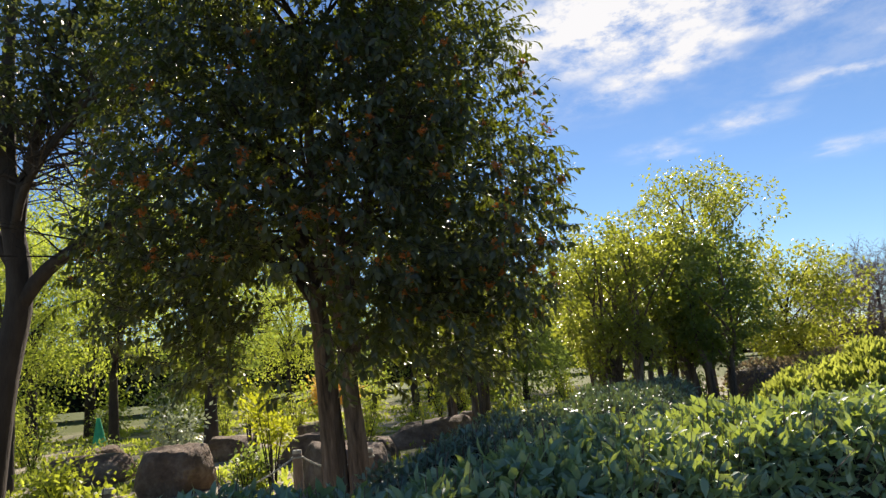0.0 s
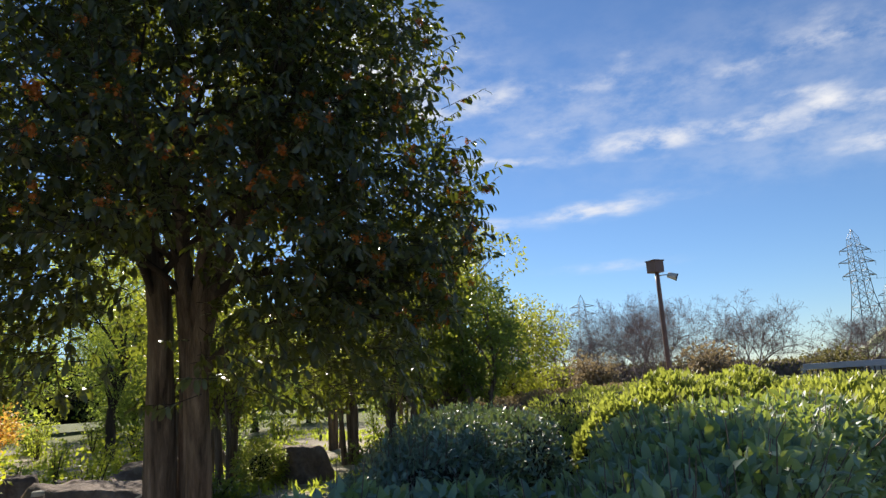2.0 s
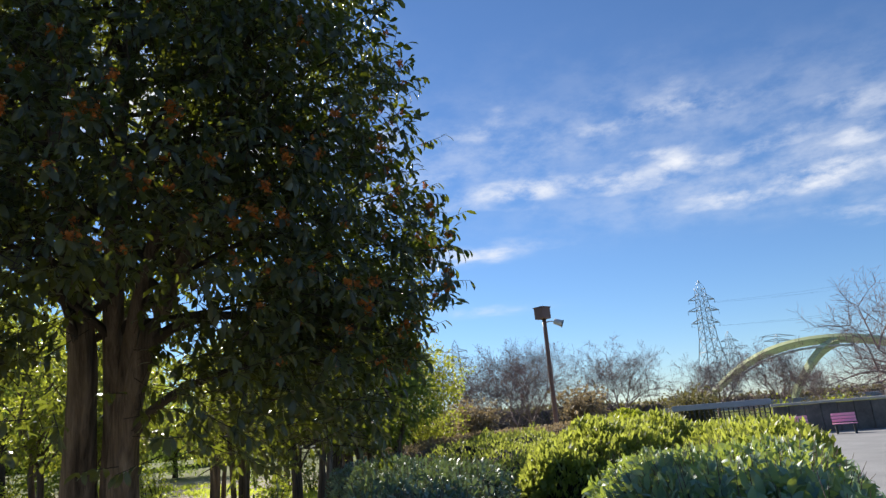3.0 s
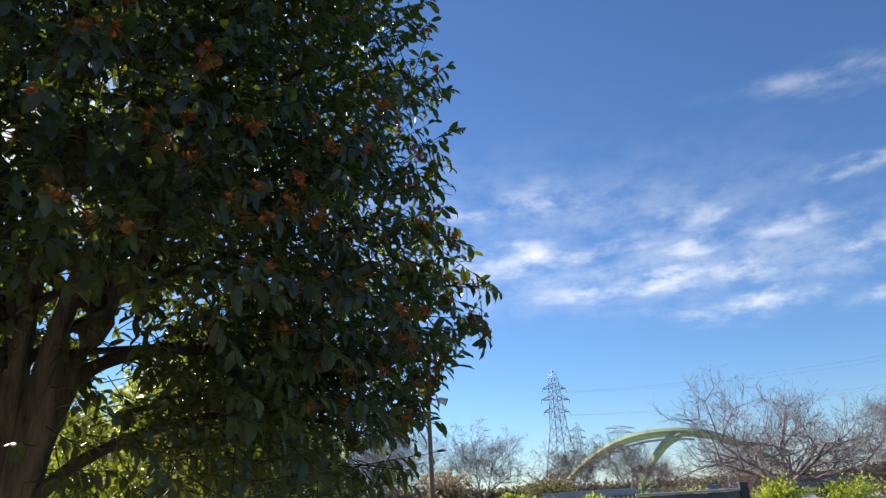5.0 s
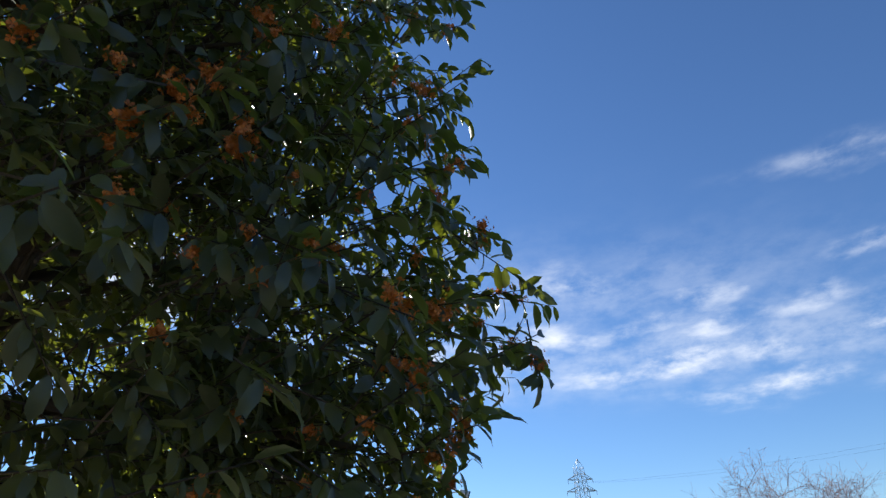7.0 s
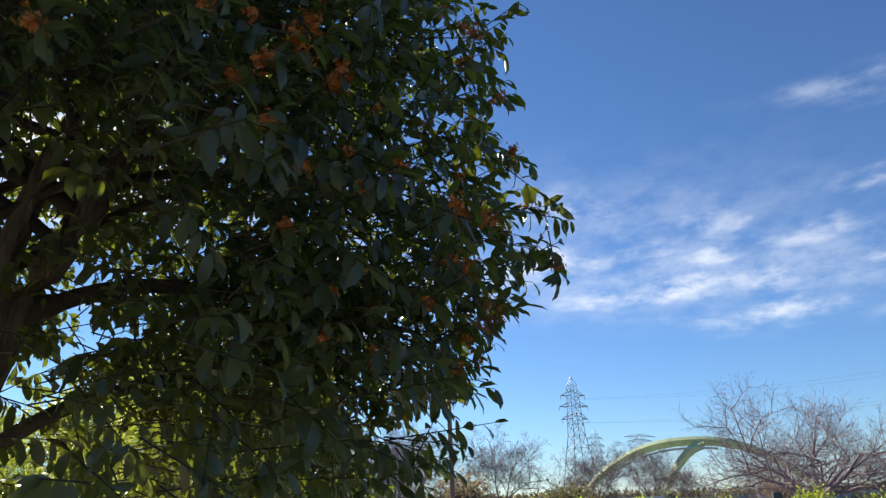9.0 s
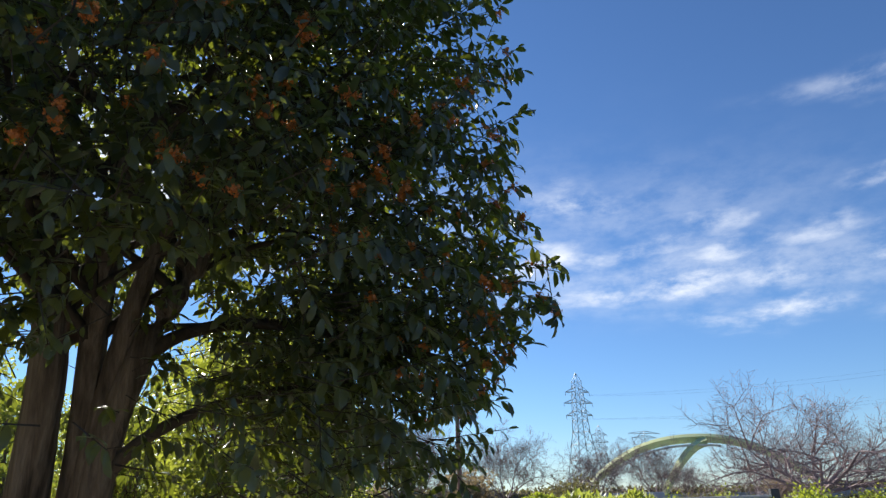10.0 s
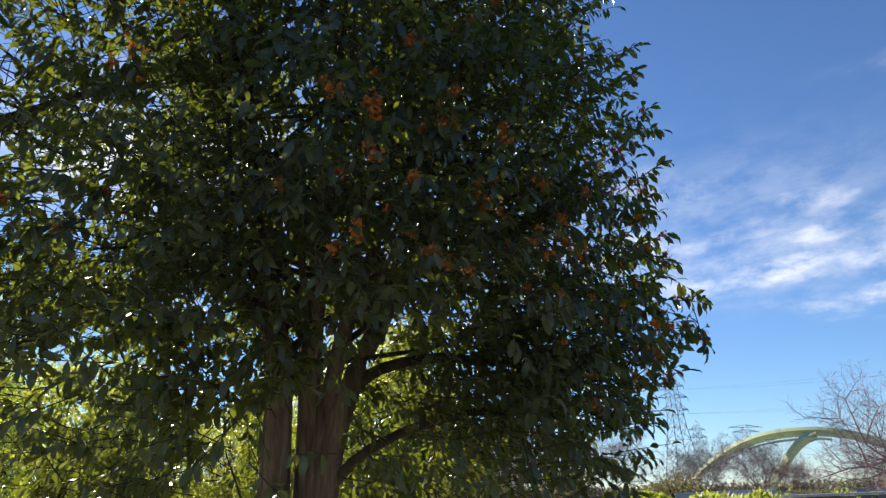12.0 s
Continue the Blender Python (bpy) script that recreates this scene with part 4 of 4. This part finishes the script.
    tagged(ob, "pale rope hanging between wooden posts", "rope", "ropes")


POSTS = [(-1.89, 8.56), (-3.25, 6.6), (-.95, 8.0)]
for x, y in POSTS:
    rope_post(x, y, .70, "short weathered log post carrying a rope")
rope((-1.93, 8.51, .61), (-3.21, 6.65, .61), .24)
rope((-1.83, 8.57, .61), (-1.01, 8.02, .61), .12)


def shrub(name, label, at, height, width, leaves, size, mat, stem=.15, seed=1, dome=.8, far=True):
    """Several thin stems fanning into a loose tuft of leaves."""
    r = np.random.default_rng(seed)
    root = thing(name, at, label, "shrub")
    a, b = [], []
    for k in range(9):
        t = r.uniform(0, 6.28)
        e = np.array([math.cos(t) * width * .5 * r.uniform(.2, .8), math.sin(t) * width * .5 * r.uniform(.2, .8), height * r.uniform(.6, .95)])
        a.append(np.array([e[0] * .12, e[1] * .12, -.03])), b.append(e)
    v, f = joined([tube([p, p * .6 + q * .4 + np.array([0, 0, height * .08]), q], [.014, .010, .003], 5) for p, q in zip(a, b)])
    child("stem_mass", fast_mesh("stem_mass", v, f, M_BARK_DARK, True), root, kind="stuff")
    i = r.integers(0, 9, leaves)
    t = r.uniform(stem, 1, (leaves, 1))
    P = np.array(a)[i] * (1 - t) + np.array(b)[i] * t + r.normal(size=(leaves, 3)) * np.array([width, width, height * dome]) * .12
    P[:, 2] = np.maximum(P[:, 2], .03)
    d = unit(P - np.array([0, 0, height * .5]) + r.normal(size=(leaves, 3)) * .3 * width)
    child("foliage", leaf_mesh("foliage", P, d, unit(np.array([0, 0, .8]) + r.normal(size=(leaves, 3)) * .5), r.uniform(.7, 1.3, leaves) * size, mat, far, 1.2), root, kind="stuff")
    return root


shrub("shrub", "slender shrub with bright yellow backlit leaves", (-2.62, 10.2, 0), 1.36, .70, 750, .075, M_YELLOW, .70, 1, .40)
shrub("maple_shrub", "small maple in orange autumn colour", (-4.0, 25.0, 0), 1.85, 1.9, 2200, .14, M_ORANGE, .55, 2, .6)
shrub("shrub", "low lime-green shrub near the rope fence", (-3.4, 6.6, 0), .85, .8, 800, .07, M_LIME, .2, 3)
shrub("shrub", "yellow-green shrub in front of dark rock", (-5.4, 9.6, 0), .8, .9, 800, .08, M_LIME, .2, 4)
shrub("shrub", "pale silvery shrub with whitish leaves", (-5.35, 13.6, 0), 1.5, 1.2, 800, .10, M_PALE, .4, 5)
shrub("shrub", "small yellow shrub on a thin stem", (-3.6, 12.6, 0), 1.55, .5, 350, .08, M_YELLOW, .75, 6)
shrub("shrub", "low leafy shrub with pale flower tips", (-1.45, 11.2, 0), .95, .9, 900, .06, M_LIME, .25, 7)
shrub("fern", "dark green low fern-like plant beside a rock", (-3.0, 10.4, 0), .65, .95, 900, .09, M_WOOD_LEAF_B, .1, 8)
shrub("shrub", "low yellow-green shrub beside the rope", (-2.75, 9.3, 0), .55, .5, 400, .06, M_LIME, .2, 9)
GARDEN_SHRUBS = ((-6.2, 10.8, .6), (-7.4, 13.8, .7), (-2.6, 15.6, .6), (-.6, 16.4, .55), (2.4, 15.8, .7), (-8.6, 17.0, .6), (-1.0, 19.0, .7), (-5.2, 12.0, .55), (.2, 11.4, .45), (-6.3, 8.4, .6), (-7.2, 17.5, 1.1), (-9.5, 15.8, 1.0), (-10.8, 17.6, .9), (-6.4, 19.8, 1.2), (-8.4, 22.2, 1.3), (-4.2, 19.4, 1.0), (-2.0, 17.2, .9), (-11.6, 23.0, 1.3), (-5.0, 22.6, 1.2))
BACK_SHRUBS = ((-7.9, 11.2, .8), (-9.4, 13.4, .9), (-.2, 21.5, 1.0), (-2.8, 26.5, 1.2), (1.8, 18.0, .9), (-12.5, 20.0, 1.2), (2.8, 9.8, .5), (3.4, 13.4, .6), (4.6, 15.4, .8), (5.6, 17.2, .9), (7.0, 18.4, .9), (3.6, 20.5, 1.0), (6.2, 12.6, .7), (1.6, 14.4, .5), (.6, 24.0, 1.1), (4.2, 24.0, 1.2), (7.8, 24.0, 1.2), (10.4, 21.0, 1.1), (-1.2, 28.0, 1.2), (-6.0, 25.0, 1.1))
for i, (x, y, h) in enumerate(GARDEN_SHRUBS + BACK_SHRUBS):
    shrub("shrub", "low sunlit garden shrub", (x, y, 0), h, 1.0, 450, .085, (M_LIME, M_WOOD_LEAF, M_WOOD_LEAF_B)[i % 3], .15, 60 + i)


for i, (x, y, h) in enumerate(((-8.6, 24.8, 1.7), (-10.4, 26.0, 1.9), (-12.4, 25.4, 1.8), (-14.6, 24.6, 2.0), (-9.6, 28.4, 2.0), (-7.0, 26.6, 1.5), (-16.5, 26.0, 2.0), (-12.0, 29.0, 2.2), (-5.4, 28.8, 1.7), (-3.2, 30.0, 1.8), (-.6, 31.0, 1.8), (2.4, 30.0, 1.8))):
    shrub("shrub", "bushy garden shrub before the woods", (x, y, 0), h, 2.0, 1100, .13, (M_WOOD_LEAF, M_WOOD_LEAF_B, M_WOOD_LEAF)[i % 3], .05, 130 + i)


for i, (x, y, h) in enumerate(((5.9, 13.4, .8), (6.9, 13.9, .95), (8.0, 14.2, .85))):
    shrub("shrub", "bright lime-green shrub at the foot of the trees", (x, y, 0), h, 1.3, 900, .09, M_LIME, .1, 170 + i)


def round_bush(x, y, r, label):
    root = thing("round_bush", (x, y, 0), label, "shrub")
    g = np.random.default_rng(5)
    bm = bmesh.new()
    bmesh.ops.create_icosphere(bm, subdivisions=3, radius=r * .45)
    bmesh.ops.translate(bm, vec=(0, 0, r * .9), verts=bm.verts)
    # plain dark ball painting the shade behind the bush's leaves
    part("branch_mass", bm, M_SHADE_CORE, root, smooth=True)
    d = unit(g.normal(size=(5200, 3)))
    P = d * r * g.uniform(.62, 1.06, (5200, 1)) * (1 + .08 * wave(d, 4)[:, None]) + np.array([0, 0, r * .9])
    P[:, 2] = np.maximum(P[:, 2], .02)
    child("foliage", leaf_mesh("foliage", P, unit(d + g.normal(size=d.shape) * .5), unit(d * .5 + np.array([0, 0, .6]) + g.normal(size=d.shape) * .4), g.uniform(.035, .06, 5200), M_HEDGE_SUN, True, 1.2), root, kind="stuff")


round_bush(1.05, 12.2, .42, "clipped round bush with sunlit yellow-green top")

bm = bmesh.new()
bmesh.ops.create_cone(bm, cap_ends=True, segments=14, radius1=.24, radius2=.05, depth=.95)
for q in bm.verts:
    q.co += Vector((.03 * math.sin(q.co.z * 9), .02 * math.cos(q.co.z * 7), .475))
cone_me = bpy.data.meshes.new("plant_cover")
bm.to_mesh(cone_me)
bm.free()
cone_me.materials.append(M_GREEN_NET)
tagged(new("plant_cover", cone_me), "green conical plastic plant cover standing on the soil", "plant cover").location = (-10.3, 20.4, 0)


# ---- lamp post ----
def build_lamp():
    root = thing("lamp_post", (15.15, 16.75, 0), "brown lamp post with a square lantern box and floodlight", "street lamp")
    v, f = tube([(0, 0, -.1), (0, 0, 2.2), (0, 0, 4.75)], [.085, .08, .07], 14)
    child("pole", fast_mesh("pole", v, f, M_LAMP, True), root)
    part("lantern_box", block((.40, .40, .38), .015, pose(-.03, .02, 4.93)), M_LAMP, root)
    part("box_lid", block((.45, .45, .035), .008, pose(-.03, .02, 5.135)), M_LAMP, root)
    right = unit(np.array([.70, -.71, 0]))
    v, f = tube([right * .05 + np.array([0, 0, 4.62]), right * .22 + np.array([0, 0, 4.64]), right * .38 + np.array([0, 0, 4.62])], [.022, .02, .02], 7)
    child("arm", fast_mesh("arm", v, f, M_FLOOD, True), root, "grey metal arm")
    m = Matrix.Translation(right * .46 + np.array([0, 0, 4.58])) @ Matrix.Rotation(radians(-45), 4, "Z") @ pose(0, 0, 0, 0, 22, 0)
    bm = bmesh.new()
    bmesh.ops.create_cone(bm, cap_ends=True, segments=16, radius1=.09, radius2=.12, depth=.30)
    bmesh.ops.transform(bm, matrix=m @ pose(0, 0, 0, 0, 90, 0), verts=bm.verts)
    head = part("floodlight", bm, M_FLOOD, root, "pale grey floodlight head", True)
    bm = bmesh.new()
    bmesh.ops.create_cone(bm, cap_ends=True, segments=16, radius1=.125, radius2=.13, depth=.03)
    bmesh.ops.transform(bm, matrix=m @ pose(.16, 0, 0, 0, 90, 0), verts=bm.verts)
    part("rim", bm, M_DARK, head)


build_lamp()
v, f = tube([(0, 0, -.2), (.05, 0, 2.5), (.1, 0, 4.5)], [.13, .12, .10], 8)
tagged(new("utility_pole", fast_mesh("utility_pole", v, f, M_BARK_DARK, True)), "plain dark utility pole beyond the hedge", "pole").location = (34.3, 52.0, 0)


# ---- bare cherry trees ----
def bare_tree(label, at, height, width, seed, trunk=1.2, r0=.22, levels=5, group="bare trees", stems=5):
    r = np.random.default_rng(seed)
    root = thing("bare_tree", at, label, "tree", group)
    v, f = tube([(0, 0, -.2), (.05, 0, trunk * .5), (0, .05, trunk * 1.08)], [r0 * 1.35, r0, r0 * .9], 9, .06)
    child("trunk", fast_mesh("trunk", v, f, M_BARE, True), root)
    segs = {k: [] for k in range(levels)}

    def grow(p, d, length, rad, lev):
        q = p
        for s in range(3):
            d = unit(d + r.normal(size=3) * .16 + np.array([0, 0, .05 if lev < 2 else .0]))
            e = q + d * length / 3
            segs[lev].append((q, e, rad * (1 - .22 * s), rad * (1 - .22 * (s + 1))))
            if lev < levels - 1:
                for b in range(2 if lev < 2 or s == 2 else 1 + (r.uniform() < .6)):
                    side = unit(np.cross(d, r.normal(size=3)))
                    nd = unit(d * .62 + side * r.uniform(.55, .95) + np.array([0, 0, .12]))
                    grow(e, nd, length * r.uniform(.50, .70), rad * .44, lev + 1)
            q = e

    for k in range(stems):
        a = k * 6.283 / stems + r.uniform(-.3, .3)
        d = unit(np.array([math.cos(a) * width * .5, math.sin(a) * width * .5, (height - trunk) * r.uniform(.55, 1.1)]))
        grow(np.array([0, 0, trunk]), d, math.hypot(width * .5, height - trunk) * .47, r0 * .48, 0)
    for name, levs, sides in (("limb_mass", (0, 1), 6), ("twig_mass", tuple(range(2, levels)), 3)):
        s = [q for l in levs for q in segs[l]]
        p0, p1, a, b = (np.array([q[i] for q in s]) for i in range(4))
        low = .0075 if name == "twig_mass" else .02
        v, f = sticks(p0, p1, np.maximum(a, low), np.maximum(b, low * .8), sides)

        child(name, fast_mesh(name, v, f, M_BARE), root, kind="stuff")
    return root


big = bare_tree("wide bare cherry tree with rising leafless limbs", (45.1, 13.2, 0), 5.2, 17, 5, 1.1, .32, 5, stems=8)
mid = bare_tree("leafless cherry tree with fine spreading twigs", (35.9, 39.6, 0), 6.8, 10, 6, .8, .18, 5)
small = bare_tree("small leafless tree with rounded twiggy head", (41.2, 33.6, 0), 6.4, 7.4, 8, 1.2, .15, 5)
for src, x, y, turn, s in ((mid, 31.5, 43.5, 100, .95), (small, 54, 33, 140, .9), (small, 57, 26, 40, .6), (mid, 60, 20, 200, .6), (mid, 44, 46, 60, 1.15), (mid, 52, 6.5, 160, .9),
                           (small, 28.5, 49, 250, 1.0), (mid, 38, 60, 20, 1.3), (small, 62, 31, 300, 1.0), (mid, 24, 56, 310, 1.2), (big, 62, 4, 120, .9)):
    again(src, x, y, turn, s)
# low evergreen clumps under and between them
b1 = shrub("shrub", "broad brownish-green evergreen clump", (33.5, 31.5, 0), 3.3, 4.6, 2600, .28, M_BROWN, .05, 31)
b2 = shrub("shrub", "rounded olive evergreen clump", (49.0, 32.8, 0), 2.9, 5.5, 2600, .30, M_OLIVE, .05, 32)
for src, x, y, turn, s in ((b1, 27, 35, 80, .9), (b1, 38, 34, 150, .8), (b2, 58, 38, 60, 1.0), (b2, 30, 42, 200, .8), (b1, 55, 18, 20, .7), (b2, 42.5, 19, 90, .55), (b2, 47, 7, 250, .8), (b2, 43, 10.5, 30, .45)):
    again(src, x, y, turn, s)


# ---- arched bridge, wall, benches ----
def beam(points, w, h, side):
    """A box girder along a line; side is the level direction of its width."""
    P = np.array(points, float)
    T = unit(np.gradient(P, axis=0))
    s = unit(np.array([side] * len(P), float))
    u = np.cross(s, T)
    ring = np.stack([P + s * w / 2 + u * h / 2, P - s * w / 2 + u * h / 2, P - s * w / 2 - u * h / 2, P + s * w / 2 - u * h / 2], 1)
    f = []
    for k in range(len(P) - 1):
        for j in range(4):
            a, b = k * 4 + j, k * 4 + (j + 1) % 4
            f += [(a, b, b + 4), (a, b + 4, a + 4)]
    e = (len(P) - 1) * 4
    return ring.reshape(-1, 3), np.array(f + [(0, 2, 1), (0, 3, 2), (e, e + 1, e + 2), (e, e + 2, e + 3)])


def build_bridge():
    o = np.array([71.5, 31.0, 0])
    root = thing("arch_bridge", o, "pale yellow-green steel arch bridge beyond the bare trees", "bridge")
    along = unit(np.array([8.05, -20.2, 0.]))
    deep = np.array([-along[1], along[0], 0]) * -1
    ta = np.linspace(0, 1, 25)
    A = np.array([np.array([67.0, 41.7, 0]) * (1 - t) + np.array([75.8, 19.6, 0]) * t + np.array([0, 0, 1.6 + 5.2 * (1 - abs(2 * t - 1) ** 2.3)]) for t in ta]) - o
    lean = deep * .55 + np.array([0, 0, .83])
    v, f = beam(A, .75, .6, lean)
    child("arch_rib", fast_mesh("arch_rib", v, f, M_ARCH), root)
    # lower edge strip, sunlight painted on as a paler colour
    v, f = beam(A[3:16] + deep * .75 + np.array([0, 0, -.75]), .5, .2, deep)
    child("arch_edge", fast_mesh("arch_edge", v, f, M_ARCH_LIT), root, "lower edge coloured cream for the sunlight on it")
    B = np.array([np.array([69.0, 33.3, 0]) * (1 - t) + np.array([71.6, 29.0, 0]) * t + np.array([0, 0, 1.4 + 5.0 * math.sin(t * 1.5)]) for t in np.linspace(0, 1, 12)]) - o
    v, f = beam(B, .75, .75, lean)
    child("arch_brace", fast_mesh("arch_brace", v, f, M_ARCH), root)
    C = np.array([np.array([65.0, 46.0, .9]) * (1 - t) + np.array([78.0, 14.0, .9]) * t for t in np.linspace(0, 1, 6)]) - o
    v, f = beam(C, 3.0, .7, deep)
    child("deck", fast_mesh("deck", v, f, M_DECK), root, "blue-grey metal deck edge")
    for q in (A[0], A[-1], A[12] + np.array([0, 0, -6.2])):
        v, f = beam([q, q + np.array([0, 0, -1.8])], .8, .8, deep)
        child("abutment", fast_mesh("abutment", v, f, M_WALL), root)


build_bridge()


def build_wall():
    ends = [np.array([22.9, 17.4, 0]), np.array([24.6, 14.1, 0]), np.array([26.45, 10.75, 0])]
    root = thing("parapet_wall", ends[1], "dark stone parapet wall with a slatted fence at its end", "wall", kind="structure")
    d = unit(ends[2] - ends[1])
    n = np.array([-d[1], d[0], 0])
    L = np.linalg.norm(ends[2] - ends[1])
    turn = math.degrees(math.atan2(d[1], d[0]))
    k = 7
    for i in range(k):
        c = d * L * (i + .5) / k
        part("wall_stone", block((L / k - .012, .3, 1.12 + .02 * (i % 2)), .02, pose(c[0], c[1], .56, 0, 0, turn)), M_WALL, root)
    part("coping", block((L + .1, .38, .09), .02, pose(*(d * L * .5)[:2], 1.19, 0, 0, turn)), M_KERB, root)
    e = unit(ends[0] - ends[1])
    W = np.linalg.norm(ends[0] - ends[1])
    te = math.degrees(math.atan2(e[1], e[0]))
    part("metal_band", block((W, .12, .22), .02, pose(*(e * W * .5)[:2], 1.36, 0, 0, te)), M_DECK, root, "blue-grey metal band")
    for i in range(20):
        c = e * W * (i + .5) / 20
        part("slat", block((.05, .05, 1.22), .006, pose(c[0], c[1], .62, 0, 0, te)), M_DARK, root)
    part("end_post", block((.32, .36, 1.45), .03, pose(*(d * (L + .2))[:2], .72, 0, 0, turn)), M_DARK, root)


build_wall()
ivy = shrub("ivy_shrub", "green ivy spilling over the stone wall", (27.3, 9.5, 0), 1.5, 2.0, 1700, .12, M_LIME, .05, 44)
for x, y, turn, s in ((27.6, 12.4, 70, 1.0), (27.9, 9.6, 150, 1.1), (28.4, 7.2, 210, 1.05), (28.8, 4.8, 300, 1.1), (29.2, 2.2, 20, 1.05), (27.0, 14.6, 120, .95)):
    again(ivy, x, y, turn, s, "sunlit yellow-green shrub behind the stone wall")


def build_kerb():
    """A pale stone kerb along the far side of the square."""
    root = thing("kerb", (24.6, 10.0, .10), "pale concrete kerb along the paved square", "kerb", kind="structure")
    a, b = np.array([0., 0, 0]), np.array([4.4, -12.5, 0])
    d = unit(b - a)
    turn = math.degrees(math.atan2(d[1], d[0]))
    for i in range(13):
        c = d * (i + .5) * 1.0
        part("kerb_stone", block((.985, .28, .16 + .006 * (i % 3)), .02, pose(c[0], c[1], .075, 0, 0, turn)), M_KERB, root)


build_kerb()


def bench(x, y, turn):
    root = thing("bench", (x, y, .10), "pink slatted park bench with dark feet on the paving", "bench", "pink benches")
    root.rotation_euler, root.scale = (0, 0, radians(turn)), (.78, .85, .8)
    for i in range(3):
        part("seat_slat", block((.95, .12, .035), .008, pose(0, -.14 + .14 * i, .42)), M_PINK, root)
    for i in range(3):
        part("back_slat", block((.95, .03, .11), .008, pose(0, .24 + .03 * i, .54 + .13 * i, -10)), M_PINK, root)
    for s in (-.36, .36):
        part("foot", block((.09, .46, .40), .02, pose(s, 0, .20)), M_DARK, root)
        part("back_support", block((.05, .05, .5), .008, pose(s, .30, .62, -10)), M_DARK, root)


bench(22.75, 12.45, -62)
bench(23.55, 11.2, -66)

# ---- power pylons ----
def lattice_tower(name, label, at, height, base, turn, arms, group="power pylons", top_only=False):
    root = thing(name, at, label, "pylon", group)
    R = np.array(Matrix.Rotation(radians(turn), 3, "Z"))
    zs = height * np.array([0, .16, .30, .42, .52, .61, .69, .76, .82, .88, .93, 1.0])
    half = np.interp(zs, [0, height * .52, height * .93, height], [base / 2, base * .21, base * .12, .05])
    cs = np.array([(-1, -1), (1, -1), (1, 1), (-1, 1)])
    p0, p1, r = [], [], []

    def bar(a, b, t):
        p0.append(a), p1.append(b), r.append(t)
    node = lambda k, j: np.array([cs[j % 4][0] * half[k], cs[j % 4][1] * half[k], zs[k]])
    for k in range(len(zs) - 1):
        for j in range(4):
            q = base * (1 - .68 * k / 11)
            bar(node(k, j), node(k + 1, j), q * .017)
            bar(node(k, j), node(k + 1, j + 1), q * .010)
            bar(node(k, j + 1), node(k + 1, j), q * .010)
            bar(node(k + 1, j), node(k + 1, j + 1), q * .009)
    v, f = sticks(p0, p1, np.array(r), np.array(r), 4)
    child("lattice_frame", fast_mesh("lattice_frame", v @ R.T, f, M_STEEL), root)
    for frac, reach in arms:
        z = height * frac
        h = float(np.interp(z, zs, half))
        for s in (-1, 1):
            p0.clear(), p1.clear(), r.clear()
            tip = np.array([s * reach, 0, z])
            for yy in (-h, h):
                bar(np.array([s * h, yy, z]), tip, base * .010)
                bar(np.array([s * h, yy, z + height * .035]), tip, base * .010)
            bar(tip, tip - np.array([0, 0, height * .03]), base * .008)
            v, f = sticks(p0, p1, np.array(r), np.array(r), 4)
            child("crossarm", fast_mesh("crossarm", v @ R.T, f, M_STEEL), root)
    return root


ARMS = ((.84, 4.9), (.75, 5.8), (.65, 5.3))
lattice_tower("power_pylon", "tall grey lattice power pylon on the skyline", (221.4, 127.5, 0), 44.6, 11.0, -33, ARMS)
lattice_tower("power_pylon", "distant grey lattice power pylon", (289.6, 156.3, 0), 32.0, 9.0, -30, ((.86, 4.2), (.76, 4.8), (.66, 4.4)))
lattice_tower("power_pylon", "hazy distant lattice power pylon", (253, 305.6, 0), 49.5, 13.0, -50, ((.86, 7), (.77, 8), (.67, 7.4)))
lattice_tower("power_pylon", "distant pylon top with a broad flat crossarm", (207, 97, 0), 20.0, 6.0, -25, ((.97, 6.2), (.90, 5.0)))


def wire(a, b, sag, r=.015):
    a, b = np.array(a, float), np.array(b, float)
    pts = [a * (1 - t) + b * t - np.array([0, 0, sag * 4 * t * (1 - t)]) for t in np.linspace(0, 1, 12)]
    v, f = tube(pts, [r] * 12, 4)
    ob = new("power_line", fast_mesh("power_line", v - a, f, M_DARK))
    ob.location = Vector(a)
    tagged(ob, "thin overhead power cable strung from the pylon", "power line", "power lines")


for frac, reach in ARMS[::2]:
    for s in (-1, 1):
        a = np.array([221.4 + s * reach * math.cos(radians(-33)), 127.5 + s * reach * math.sin(radians(-33)), 44.6 * frac - 1.3])
        wire(a, (262 + s * 6, -25 + s * 5, 44.6 * frac + 2.0), 4.0)
